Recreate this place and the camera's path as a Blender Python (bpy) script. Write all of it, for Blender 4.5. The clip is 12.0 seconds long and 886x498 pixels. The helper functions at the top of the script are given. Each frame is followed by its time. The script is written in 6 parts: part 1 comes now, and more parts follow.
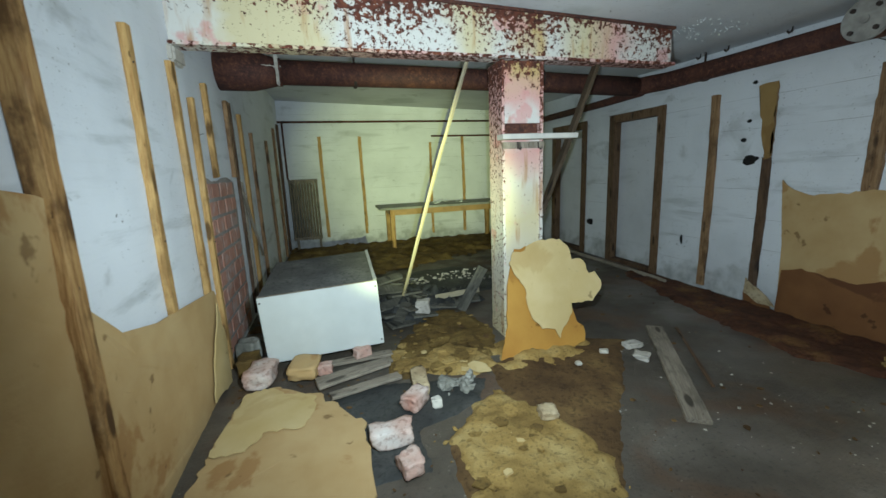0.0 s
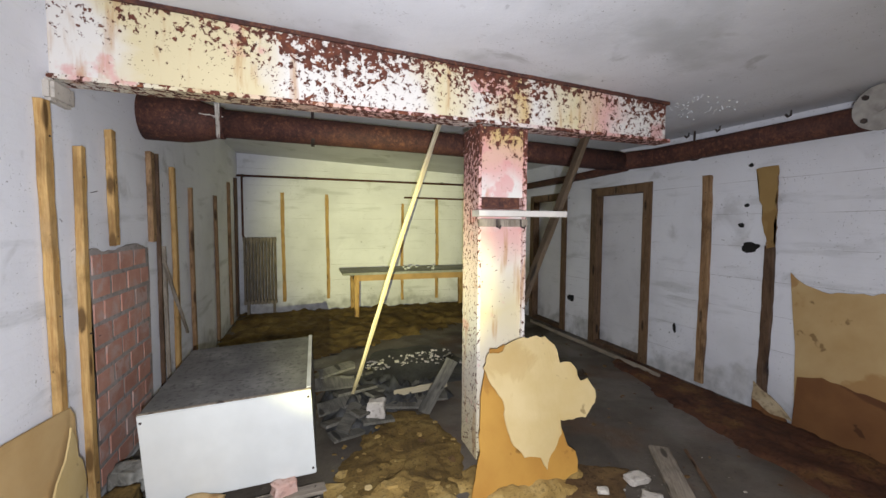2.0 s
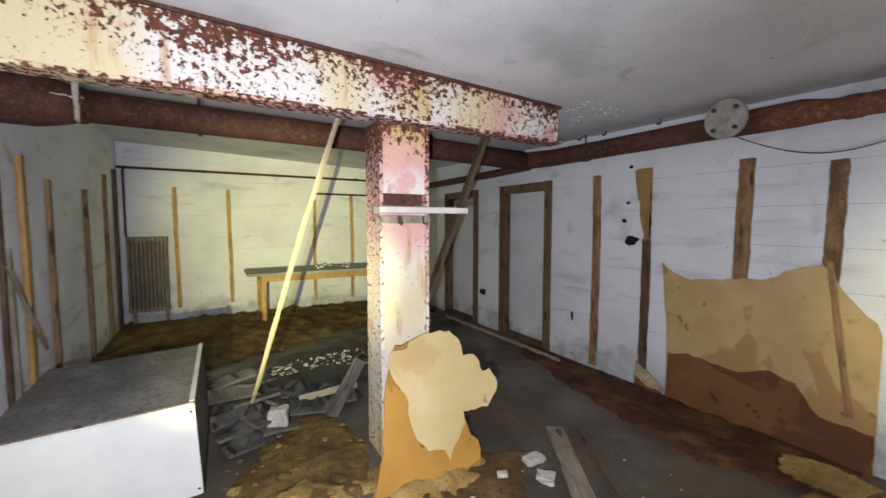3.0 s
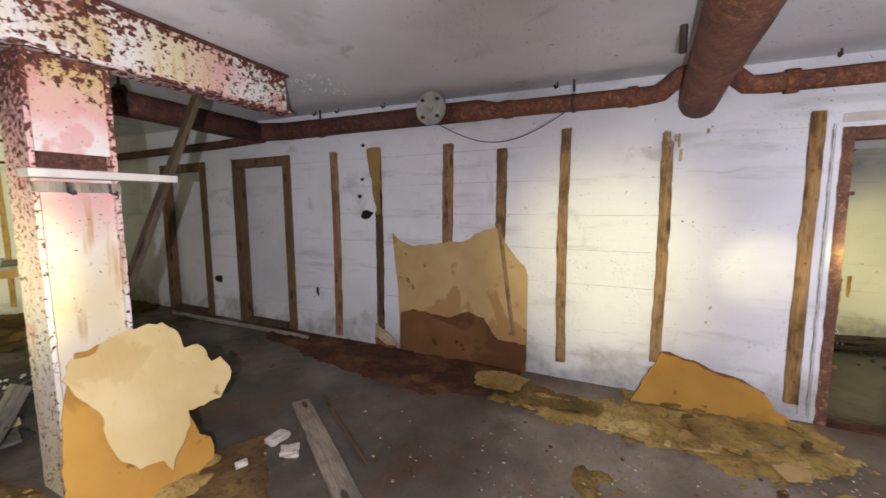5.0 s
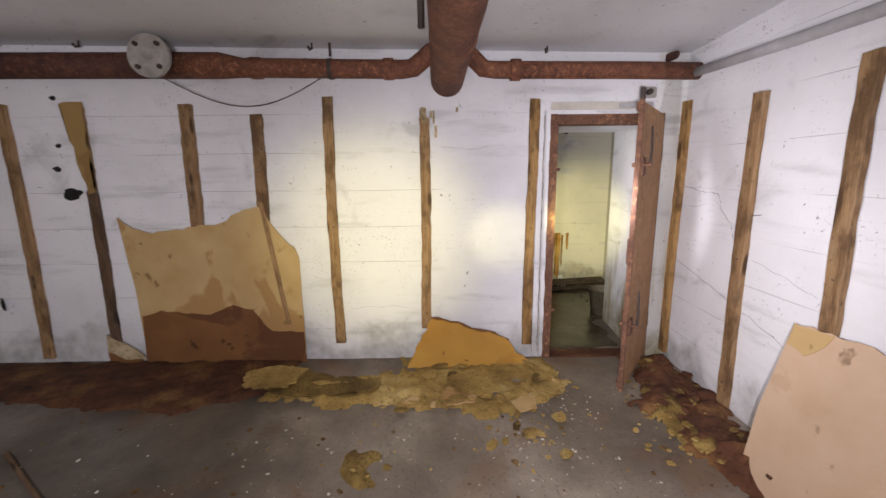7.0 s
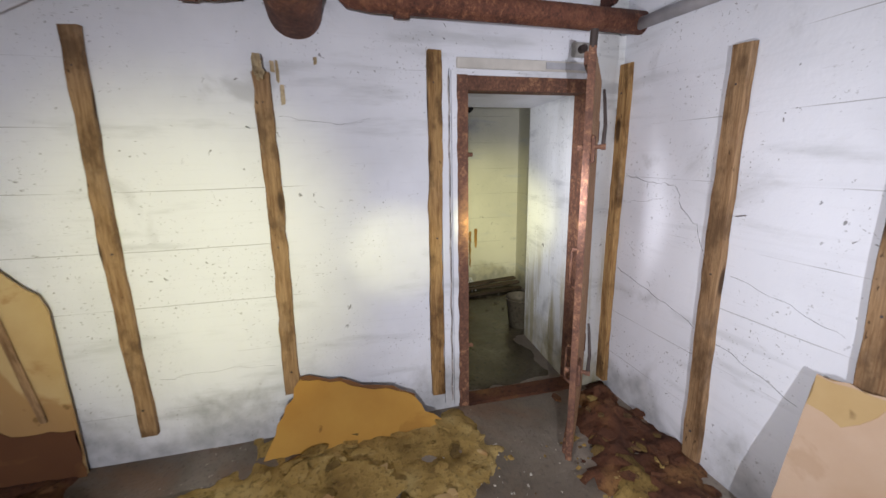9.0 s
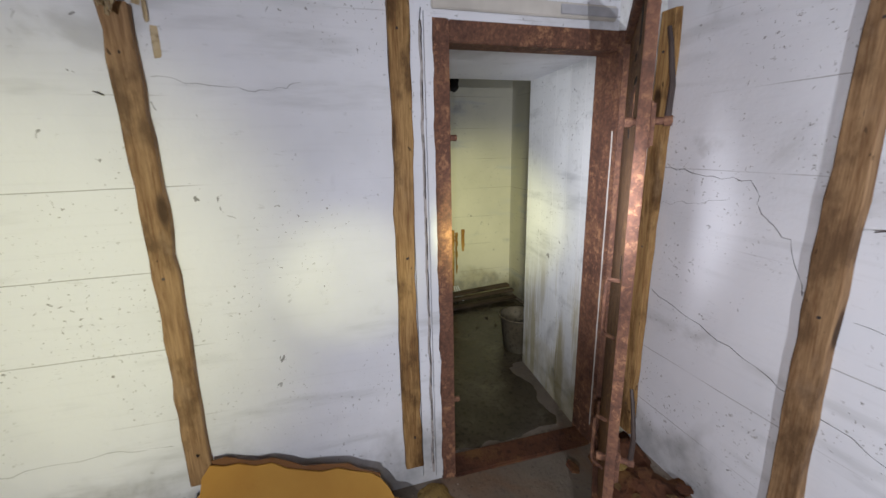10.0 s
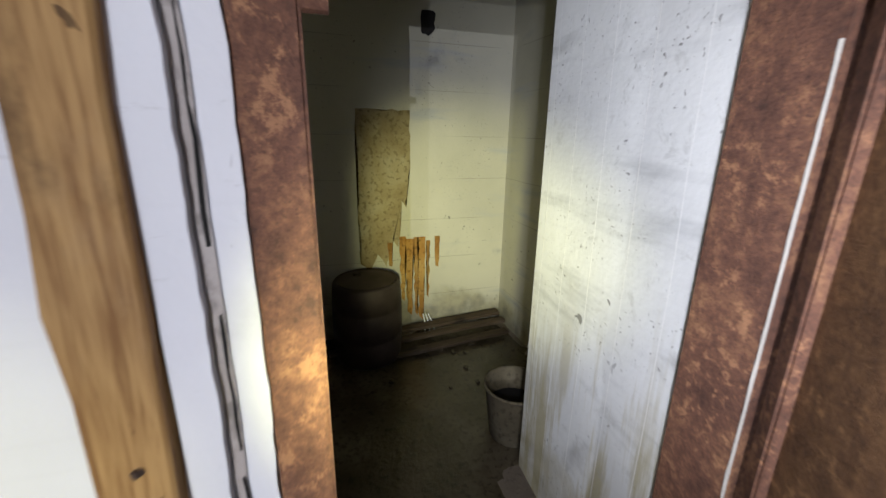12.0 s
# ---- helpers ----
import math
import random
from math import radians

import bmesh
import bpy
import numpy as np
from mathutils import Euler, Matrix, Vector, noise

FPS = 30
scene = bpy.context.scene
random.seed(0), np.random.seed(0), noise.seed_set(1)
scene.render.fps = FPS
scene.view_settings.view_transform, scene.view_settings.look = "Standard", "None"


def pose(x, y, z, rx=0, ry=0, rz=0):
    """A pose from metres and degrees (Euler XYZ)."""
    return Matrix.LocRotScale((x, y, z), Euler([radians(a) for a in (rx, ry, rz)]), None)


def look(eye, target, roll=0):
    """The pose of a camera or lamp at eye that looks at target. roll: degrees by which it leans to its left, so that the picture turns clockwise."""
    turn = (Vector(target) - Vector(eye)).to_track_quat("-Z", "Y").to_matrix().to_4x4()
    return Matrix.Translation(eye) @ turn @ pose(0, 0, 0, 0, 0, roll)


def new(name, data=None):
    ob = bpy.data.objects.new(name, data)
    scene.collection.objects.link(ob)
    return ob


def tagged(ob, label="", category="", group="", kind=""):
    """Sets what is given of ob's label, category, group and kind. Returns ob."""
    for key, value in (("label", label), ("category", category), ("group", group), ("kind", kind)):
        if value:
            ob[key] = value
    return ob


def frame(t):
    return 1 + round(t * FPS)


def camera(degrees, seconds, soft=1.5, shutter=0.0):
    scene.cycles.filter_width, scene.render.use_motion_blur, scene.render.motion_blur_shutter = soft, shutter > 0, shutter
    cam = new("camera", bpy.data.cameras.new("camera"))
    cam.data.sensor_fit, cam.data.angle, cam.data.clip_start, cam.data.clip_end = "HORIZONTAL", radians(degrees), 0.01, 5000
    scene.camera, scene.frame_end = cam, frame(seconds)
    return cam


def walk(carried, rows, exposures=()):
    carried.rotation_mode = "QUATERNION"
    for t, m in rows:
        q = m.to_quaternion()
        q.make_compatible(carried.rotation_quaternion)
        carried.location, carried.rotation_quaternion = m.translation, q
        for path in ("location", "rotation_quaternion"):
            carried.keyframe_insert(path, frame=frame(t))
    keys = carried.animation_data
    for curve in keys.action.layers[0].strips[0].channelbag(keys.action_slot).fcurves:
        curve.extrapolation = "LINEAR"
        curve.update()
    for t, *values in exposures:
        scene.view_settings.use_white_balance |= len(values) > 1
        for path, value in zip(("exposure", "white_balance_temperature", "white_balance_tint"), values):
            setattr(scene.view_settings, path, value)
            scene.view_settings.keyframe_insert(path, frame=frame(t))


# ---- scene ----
cam = camera(95.5, 12.0, 1.5, 0.25)
PATH = [
    (0, (0.117, -0.069, 1.461), (0.615, 1.829, 1.073), -2.4),
    (0.5, (0.216, 0.087, 1.478), (0.843, 1.95, 1.109), 0.1),
    (1, (0.27, 0.371, 1.537), (0.976, 2.227, 1.297), 2.0),
    (1.5, (0.301, 0.505, 1.574), (0.979, 2.38, 1.417), 1.1),
    (2, (0.376, 0.529, 1.607), (1.008, 2.423, 1.49), 0.3),
    (2.5, (0.434, 0.518, 1.618), (1.149, 2.382, 1.505), 0.0),
    (3, (0.509, 0.491, 1.605), (1.487, 2.23, 1.474), 0.0),
    (3.2, (0.528, 0.469, 1.601), (1.616, 2.141, 1.46), 0.1),
    (4.8, (0.575, 0.386, 1.535), (2.299, 1.377, 1.325), -0.4),
    (5, (0.592, 0.375, 1.526), (2.369, 1.270, 1.307), -0.4),
    (5.5, (0.619, 0.33, 1.528), (2.487, 0.995, 1.262), -0.6),
    (6, (0.66, 0.259, 1.550), (2.588, 0.689, 1.235), -0.6),
    (6.5, (0.712, 0.183, 1.554), (2.67, 0.406, 1.213), -0.5),
    (7, (0.862, 0.127, 1.561), (2.827, 0.122, 1.191), -0.6),
    (7.2, (0.93, 0.106, 1.572), (2.89, 0.02, 1.185), -0.6),
    (8.8, (1.733, 0.001, 1.561), (3.632, -0.455, 1.129), -0.8),
    (9, (1.879, -0.072, 1.564), (3.77, -0.549, 1.123), -1.0),
    (9.5, (2.188, -0.195, 1.546), (4.064, -0.715, 1.085), -1.0),
    (10, (2.538, -0.303, 1.540), (4.404, -0.835, 1.056), -1.2),
    (10.5, (2.807, -0.407, 1.513), (4.658, -0.974, 1.009), -0.9),
    (11, (3.111, -0.608, 1.505), (4.95, -1.195, 0.985), -0.3),
    (11.5, (3.35, -0.692, 1.464), (5.181, -1.284, 0.92), 0.1),
    (12, (3.649, -0.786, 1.462), (5.479, -1.372, 0.905), 0.9),
]
walk(cam, [(t, look(eye, target, roll)) for t, eye, target, roll in PATH],
     exposures=[(0, -0.35, 5500, -17), (0.6, 0.0, 6250, 4), (3, 0.0, 6200, 6), (5, 0.0, 6500, 12), (7, 0.0, 6750, 12), (9, -0.15, 6200, 7), (9.6, -0.32, 6150, 6), (10.5, -0.42, 6150, 5), (11.2, -0.3, 6150, 6), (12, -0.15, 6050, 6)])

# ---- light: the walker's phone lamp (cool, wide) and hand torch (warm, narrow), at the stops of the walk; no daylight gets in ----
world = bpy.data.worlds.new("world")
scene.world = world
world.use_nodes = True
world.node_tree.nodes["Background"].inputs[0].default_value = (0.5, 0.55, 0.65, 1)
world.node_tree.nodes["Background"].inputs[1].default_value = 0.0


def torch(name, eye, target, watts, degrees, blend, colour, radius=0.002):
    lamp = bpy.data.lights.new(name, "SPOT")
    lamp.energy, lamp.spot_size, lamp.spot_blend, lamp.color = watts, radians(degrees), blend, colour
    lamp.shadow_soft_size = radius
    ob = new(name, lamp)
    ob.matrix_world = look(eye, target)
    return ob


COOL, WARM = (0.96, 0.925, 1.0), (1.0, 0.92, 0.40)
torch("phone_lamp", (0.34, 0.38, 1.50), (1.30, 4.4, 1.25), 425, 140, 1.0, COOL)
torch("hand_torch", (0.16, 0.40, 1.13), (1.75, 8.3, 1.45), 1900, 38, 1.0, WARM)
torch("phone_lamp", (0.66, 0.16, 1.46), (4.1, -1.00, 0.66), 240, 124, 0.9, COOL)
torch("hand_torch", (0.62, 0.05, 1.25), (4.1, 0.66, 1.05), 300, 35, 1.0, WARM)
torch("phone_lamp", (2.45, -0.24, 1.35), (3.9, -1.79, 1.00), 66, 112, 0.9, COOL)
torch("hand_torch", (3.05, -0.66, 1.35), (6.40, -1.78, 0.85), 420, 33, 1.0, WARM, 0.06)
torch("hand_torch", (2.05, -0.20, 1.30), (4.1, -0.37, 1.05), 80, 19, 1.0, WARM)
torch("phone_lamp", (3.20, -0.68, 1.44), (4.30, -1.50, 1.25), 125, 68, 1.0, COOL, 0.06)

# ---- materials ----


class Mat:
    """A node material, built up by short calls."""

    def __init__(self, name, rough=0.8, metal=0.0, spec=0.4):
        self.m = bpy.data.materials.new(name)
        self.m.use_nodes = True
        self.nt = self.m.node_tree
        self.bsdf = self.nt.nodes["Principled BSDF"]
        self.bsdf.inputs["Roughness"].default_value = rough
        self.bsdf.inputs["Metallic"].default_value = metal
        self.bsdf.inputs["Specular IOR Level"].default_value = spec
        self.geo = self.nt.nodes.new("ShaderNodeNewGeometry").outputs["Position"]
        self.obj = self.nt.nodes.new("ShaderNodeTexCoord").outputs["Object"]
        self.rnd = self.nt.nodes.new("ShaderNodeObjectInfo").outputs["Random"]
        self.isl = self.nt.nodes.new("ShaderNodeNewGeometry").outputs["Random Per Island"]

    def put(self, socket, value):
        if hasattr(value, "is_output"):
            self.nt.links.new(value, socket)
        elif isinstance(value, (tuple, list)) and len(value) == 3 and socket.type == "RGBA":
            socket.default_value = (*value, 1)
        else:
            socket.default_value = value

    def math(self, op, a, b=0.0, c=0.0, clamp=False):
        n = self.nt.nodes.new("ShaderNodeMath")
        n.operation, n.use_clamp = op, clamp
        for s, v in zip(n.inputs, (a, b, c)):
            self.put(s, v)
        return n.outputs[0]

    def scaled(self, vec, x, y, z, shift=None):
        n = self.nt.nodes.new("ShaderNodeMapping")
        self.put(n.inputs["Vector"], vec)
        n.inputs["Scale"].default_value = (x, y, z)
        if shift is not None:
            c = self.nt.nodes.new("ShaderNodeCombineXYZ")
            for s in c.inputs:
                self.put(s, self.math("MULTIPLY", shift, 37.0))
            self.nt.links.new(c.outputs[0], n.inputs["Location"])
        return n.outputs[0]

    def noise(self, scale, detail=4.0, vec=None, rough=0.55, warp=0.0):
        n = self.nt.nodes.new("ShaderNodeTexNoise")
        self.put(n.inputs["Vector"], self.geo if vec is None else vec)
        n.inputs["Scale"].default_value, n.inputs["Detail"].default_value = scale, detail
        n.inputs["Roughness"].default_value, n.inputs["Distortion"].default_value = rough, warp
        return n.outputs["Fac"]

    def voronoi(self, scale, vec=None, feature="F1", out="Distance"):
        n = self.nt.nodes.new("ShaderNodeTexVoronoi")
        n.feature = feature
        self.put(n.inputs["Vector"], self.geo if vec is None else vec)
        n.inputs["Scale"].default_value = scale
        return n.outputs[out]

    def step(self, v, lo, hi):
        n = self.nt.nodes.new("ShaderNodeMapRange")
        n.interpolation_type = "SMOOTHSTEP"
        self.put(n.inputs[0], v)
        n.inputs[1].default_value, n.inputs[2].default_value = lo, hi
        return n.outputs[0]

    def ramp(self, v, *stops):
        n = self.nt.nodes.new("ShaderNodeValToRGB")
        self.put(n.inputs[0], v)
        e = n.color_ramp.elements
        while len(e) < len(stops):
            e.new(0.5)
        for el, (p, c) in zip(e, stops):
            el.position, el.color = p, (*c, 1)
        return n.outputs[0]

    def mix(self, f, a, b, mode="MIX"):
        n = self.nt.nodes.new("ShaderNodeMix")
        n.data_type, n.blend_type = "RGBA", mode
        self.put(n.inputs[0], f)
        self.put(n.inputs[6], a)
        self.put(n.inputs[7], b)
        return n.outputs[2]

    def xyz(self, vec=None):
        n = self.nt.nodes.new("ShaderNodeSeparateXYZ")
        self.put(n.inputs[0], self.geo if vec is None else vec)
        return n.outputs

    def bump(self, height, strength=0.4, dist=0.01):
        n = self.nt.nodes.new("ShaderNodeBump")
        n.inputs["Strength"].default_value, n.inputs["Distance"].default_value = strength, dist
        self.put(n.inputs["Height"], height)
        self.nt.links.new(n.outputs[0], self.bsdf.inputs["Normal"])

    def colour(self, c):
        self.put(self.bsdf.inputs["Base Color"], c)
        return self

    def rough(self, v):
        self.put(self.bsdf.inputs["Roughness"], v)
        return self


def whitewashed(name, lines=True, tint=(0.74, 0.75, 0.79), damp=True, grimy=0.5, moss=((0.16, 0.16, 0.15), (0.48, 0.48, 0.47)), wet=0.6, seams=False):
    """Whitewashed, board-marked concrete with dirt, damp and fine cracks."""
    a = Mat(name, 0.85)
    z = a.xyz()[2]
    big = a.noise(0.9, 5)
    base = a.ramp(big, (0.25, tuple(t * 0.76 for t in tint)), (0.55, tint), (0.8, tuple(min(0.84, t * 1.06) for t in tint)))
    streak = a.noise(1.0, 6, a.scaled(a.geo, 1.1, 1.1, 7.0))
    base = a.mix(a.math("MULTIPLY", a.step(streak, 0.56, 0.72), grimy), base, (0.36, 0.37, 0.37))
    smudge = a.noise(2.3, 7, warp=0.6)
    base = a.mix(a.math("MULTIPLY", a.step(smudge, 0.60, 0.74), grimy), base, (0.30, 0.30, 0.29))
    grain = a.noise(2.0, 5, a.scaled(a.geo, 1.2, 1.2, 26.0))
    base = a.mix(a.math("MULTIPLY", a.step(grain, 0.52, 0.74), 0.07), base, (0.40, 0.40, 0.41))
    scuff = a.noise(9, 6, a.scaled(a.geo, 1.0, 1.0, 3.5), rough=0.7)
    base = a.mix(a.math("MULTIPLY", a.step(scuff, 0.63, 0.70), 0.22), base, (0.28, 0.27, 0.26))
    specks = a.math("MULTIPLY", a.step(a.noise(26, 2, warp=0.6), 0.70, 0.73), a.step(a.noise(1.7, 3), 0.45, 0.62))
    base = a.mix(a.math("MULTIPLY", specks, 0.75), base, (0.10, 0.095, 0.09))
    pits = a.math("MULTIPLY", a.step(a.noise(70, 3, warp=0.5), 0.65, 0.69), a.step(a.noise(2.6, 4, warp=0.4), 0.46, 0.58))
    base = a.mix(a.math("MULTIPLY", pits, 0.75), base, (0.17, 0.16, 0.15))
    fine = a.noise(60, 4)
    h = a.math("ADD", a.math("MULTIPLY", fine, 0.25), a.math("MULTIPLY", a.noise(7, 5), 0.8))
    if lines:
        wob = a.math("MULTIPLY_ADD", a.noise(0.8, 4), 0.028, z)
        saw = a.math("PINGPONG", a.math("MULTIPLY", wob, 1.0), 0.145)
        line = a.math("LESS_THAN", saw, 0.0018)
        line = a.math("MULTIPLY", line, a.step(a.noise(1.3, 3), 0.42, 0.56))
        base = a.mix(a.math("MULTIPLY", line, 0.55), base, (0.14, 0.13, 0.12))
        h = a.math("SUBTRACT", h, a.math("MULTIPLY", line, 0.9))
    if seams:
        drip = a.noise(7, 6, a.scaled(a.geo, 1.6, 1.6, 0.14), rough=0.65)
        near = a.step(a.math("SUBTRACT", a.math("MULTIPLY_ADD", a.noise(1.8, 5), 0.8, 0.75), z), 0.0, 0.7)
        base = a.mix(a.math("MULTIPLY", a.math("MULTIPLY", a.step(drip, 0.46, 0.62), near), 0.75), base, (0.36, 0.31, 0.14))
        base = a.mix(a.math("MULTIPLY", a.step(a.noise(14, 7, warp=0.5, rough=0.7), 0.56, 0.66), 0.35), base, (0.42, 0.42, 0.40))
        across = a.math("MULTIPLY_ADD", a.noise(0.7, 2), 0.06, a.xyz()[0])
        ridge = a.math("LESS_THAN", a.math("PINGPONG", across, 0.075), 0.0022)
        base = a.mix(a.math("MULTIPLY", ridge, 0.6), base, (0.82, 0.82, 0.80))
        h = a.math("ADD", h, a.math("MULTIPLY", ridge, 1.2))
    if damp:
        low = a.math("SUBTRACT", a.math("MULTIPLY_ADD", a.noise(2.2, 6, warp=0.4), 1.25, -0.30), z)
        base = a.mix(a.math("MULTIPLY", a.step(low, 0.0, 0.28), wet), base,
                     a.ramp(a.noise(9, 5), (0.35, moss[0]), (0.65, moss[1])))
    a.colour(base)
    a.bump(h, 0.35, 0.012)
    return a.m


WALL = whitewashed("whitewashed_concrete", grimy=0.42)
WALL_PLAIN = whitewashed("whitewashed_plaster", lines=False, damp=True, grimy=0.55)
CEIL = whitewashed("whitewashed_ceiling", lines=False, tint=(0.66, 0.67, 0.70), damp=False, grimy=0.6)
REVEAL = whitewashed("streaked_whitewash", lines=False, tint=(0.72, 0.73, 0.72), grimy=0.65, moss=((0.20, 0.17, 0.07), (0.46, 0.42, 0.28)), wet=0.8, seams=True)
BACKWALL = whitewashed("yellowed_concrete", tint=(0.50, 0.485, 0.39), grimy=0.9, moss=((0.05, 0.045, 0.03), (0.30, 0.27, 0.16)))


def rusty(name, dark=(0.045, 0.018, 0.012), mid=(0.16, 0.055, 0.028), light=(0.34, 0.15, 0.06), rough=0.75):
    a = Mat(name, rough, 0.0, 0.35)
    n = a.math("ADD", a.math("MULTIPLY", a.noise(7, 12, rough=0.8), 0.6), a.math("MULTIPLY", a.noise(60, 6, rough=0.7), 0.4))
    c = a.ramp(n, (0.38, dark), (0.50, mid), (0.62, light))
    flake = a.math("MULTIPLY", a.step(a.noise(28, 9, rough=0.75), 0.54, 0.60), a.step(a.noise(2.2, 5), 0.42, 0.58))
    c = a.mix(a.math("MULTIPLY", flake, 0.7), c, tuple(min(0.6, x * 1.35) for x in light))
    c = a.mix(a.math("MULTIPLY", a.step(a.noise(140, 5, rough=0.7), 0.54, 0.64), 0.5), c, dark)
    run = a.noise(10, 6, a.scaled(a.geo, 2.2, 2.2, 0.12), rough=0.65)
    c = a.mix(a.math("MULTIPLY", a.step(run, 0.54, 0.68), 0.45), c, dark)
    a.colour(c)
    a.bump(a.math("ADD", a.math("MULTIPLY", a.noise(28, 9, rough=0.75), 1.2), a.math("MULTIPLY", a.noise(220, 4), 0.5)), 0.8, 0.005)
    return a.m


PIPE = rusty("rusted_pipe_iron", (0.030, 0.015, 0.013), (0.078, 0.031, 0.023), (0.145, 0.060, 0.033))
PIPE_RED = rusty("red_rusted_pipe", (0.06, 0.026, 0.018), (0.165, 0.064, 0.038), (0.27, 0.12, 0.06))
DOOR_RUST = rusty("rusted_door_steel", (0.085, 0.043, 0.023), (0.18, 0.094, 0.044), (0.30, 0.165, 0.075))
FRAME_RUST = rusty("rusted_frame_steel", (0.062, 0.031, 0.022), (0.145, 0.068, 0.043), (0.28, 0.145, 0.075))
DOOR_BACK = rusty("light_brown_door_back", (0.24, 0.13, 0.065), (0.38, 0.215, 0.11), (0.47, 0.29, 0.16))


def grey(v):
    return (v, v, v)


def flaking(name, paint_stops, rust_stops, axis, lo, hi, top_lo, top_hi, base=0.0, size=25):
    """White, cream and pink paint flaking off rusted steel; the rust gains on the upper edge and in patches along the piece."""
    a = Mat(name, 0.6, 0.0, 0.4)
    xyz = a.xyz()
    along = a.math("MULTIPLY", a.math("SUBTRACT", xyz[axis], lo), 1.0 / (hi - lo))
    along = a.math("ADD", along, a.math("MULTIPLY_ADD", a.noise(3.5, 5, warp=0.4), 0.14, -0.07))
    paint = a.ramp(along, *paint_stops)
    paint = a.mix(a.math("MULTIPLY", a.step(a.noise(3.1, 5), 0.60, 0.66), 0.7), paint, (0.62, 0.30, 0.28))
    drip = a.noise(9, 6, a.scaled(a.geo, 1.5, 1.5, 0.22))
    paint = a.mix(a.math("MULTIPLY", a.step(drip, 0.56, 0.72), 0.65), paint, (0.42, 0.22, 0.07))
    dens = a.ramp(along, *rust_stops)
    top = a.step(xyz[2], top_lo, top_hi)
    f1 = a.math("ADD", a.noise(size, 8, rough=0.62, warp=0.25), a.math("MULTIPLY_ADD", dens, 0.235, a.math("MULTIPLY_ADD", top, 0.13, base)))
    big = a.step(f1, 0.70, 0.715)
    dots = a.step(a.math("ADD", a.noise(62, 4), a.math("MULTIPLY", dens, 0.08)), 0.685, 0.705)
    f = a.math("MAXIMUM", big, dots)
    rust = a.ramp(a.noise(24, 6), (0.3, (0.05, 0.02, 0.014)), (0.6, (0.14, 0.045, 0.026)), (0.75, (0.30, 0.12, 0.045)))
    a.colour(a.mix(f, paint, rust))
    a.rough(a.math("MULTIPLY_ADD", f, 0.2, 0.7))
    a.bump(a.math("SUBTRACT", a.math("MULTIPLY", a.noise(45, 4), 0.3), f), 0.5, 0.005)
    return a.m


CREAM, BONE, OCH, ROSE = (0.62, 0.54, 0.33), (0.68, 0.65, 0.60), (0.55, 0.40, 0.17), (0.64, 0.38, 0.34)
IVORY = (0.66, 0.61, 0.50)
FLAKING = flaking("flaking_painted_beam_steel",
                  ((0.04, BONE), (0.09, CREAM), (0.24, CREAM), (0.29, BONE), (0.46, BONE), (0.52, CREAM), (0.60, BONE), (0.66, OCH), (0.70, BONE), (0.77, CREAM), (0.84, ROSE), (0.89, BONE)),
                  ((0.0, grey(0.0)), (0.10, grey(0.15)), (0.24, grey(0.2)), (0.32, grey(0.7)), (0.42, grey(0.55)), (0.52, grey(0.35)), (0.60, grey(0.75)), (0.68, grey(0.7)), (0.74, grey(0.5)), (0.82, grey(0.35)), (0.93, grey(0.75))),
                  0, -0.8, 3.05, 2.40, 2.66, 0.0, 34)
FLANGEPAINT = flaking("rusted_beam_flange_steel", ((0.0, BONE), (0.15, CREAM), (0.4, ROSE), (0.6, BONE), (0.8, ROSE)), ((0.0, grey(0.6)), (0.4, grey(0.8)), (0.7, grey(0.7)), (0.95, grey(0.9))), 0, -0.8, 3.05, 2.40, 2.66, 0.03, 26)
POSTPAINT = flaking("flaking_painted_post_steel",
                    ((0.0, CREAM), (0.25, IVORY), (0.45, CREAM), (0.58, IVORY), (0.68, ROSE), (0.72, BONE), (0.80, BONE), (0.86, ROSE), (0.95, OCH)),
                    ((0.0, grey(0.2)), (0.3, grey(0.0)), (0.70, grey(0.05)), (0.85, grey(0.3)), (0.95, grey(0.8))),
                    2, 0.0, 2.3, 1.9, 2.4, -0.05, 30)
POSTEDGE = flaking("rust_edged_post_steel",
                   ((0.0, CREAM), (0.4, BONE), (0.85, ROSE)),
                   ((0.0, grey(0.45)), (0.5, grey(0.40)), (0.9, grey(0.8))),
                   2, 0.0, 2.3, 1.9, 2.4, 0.02, 34)


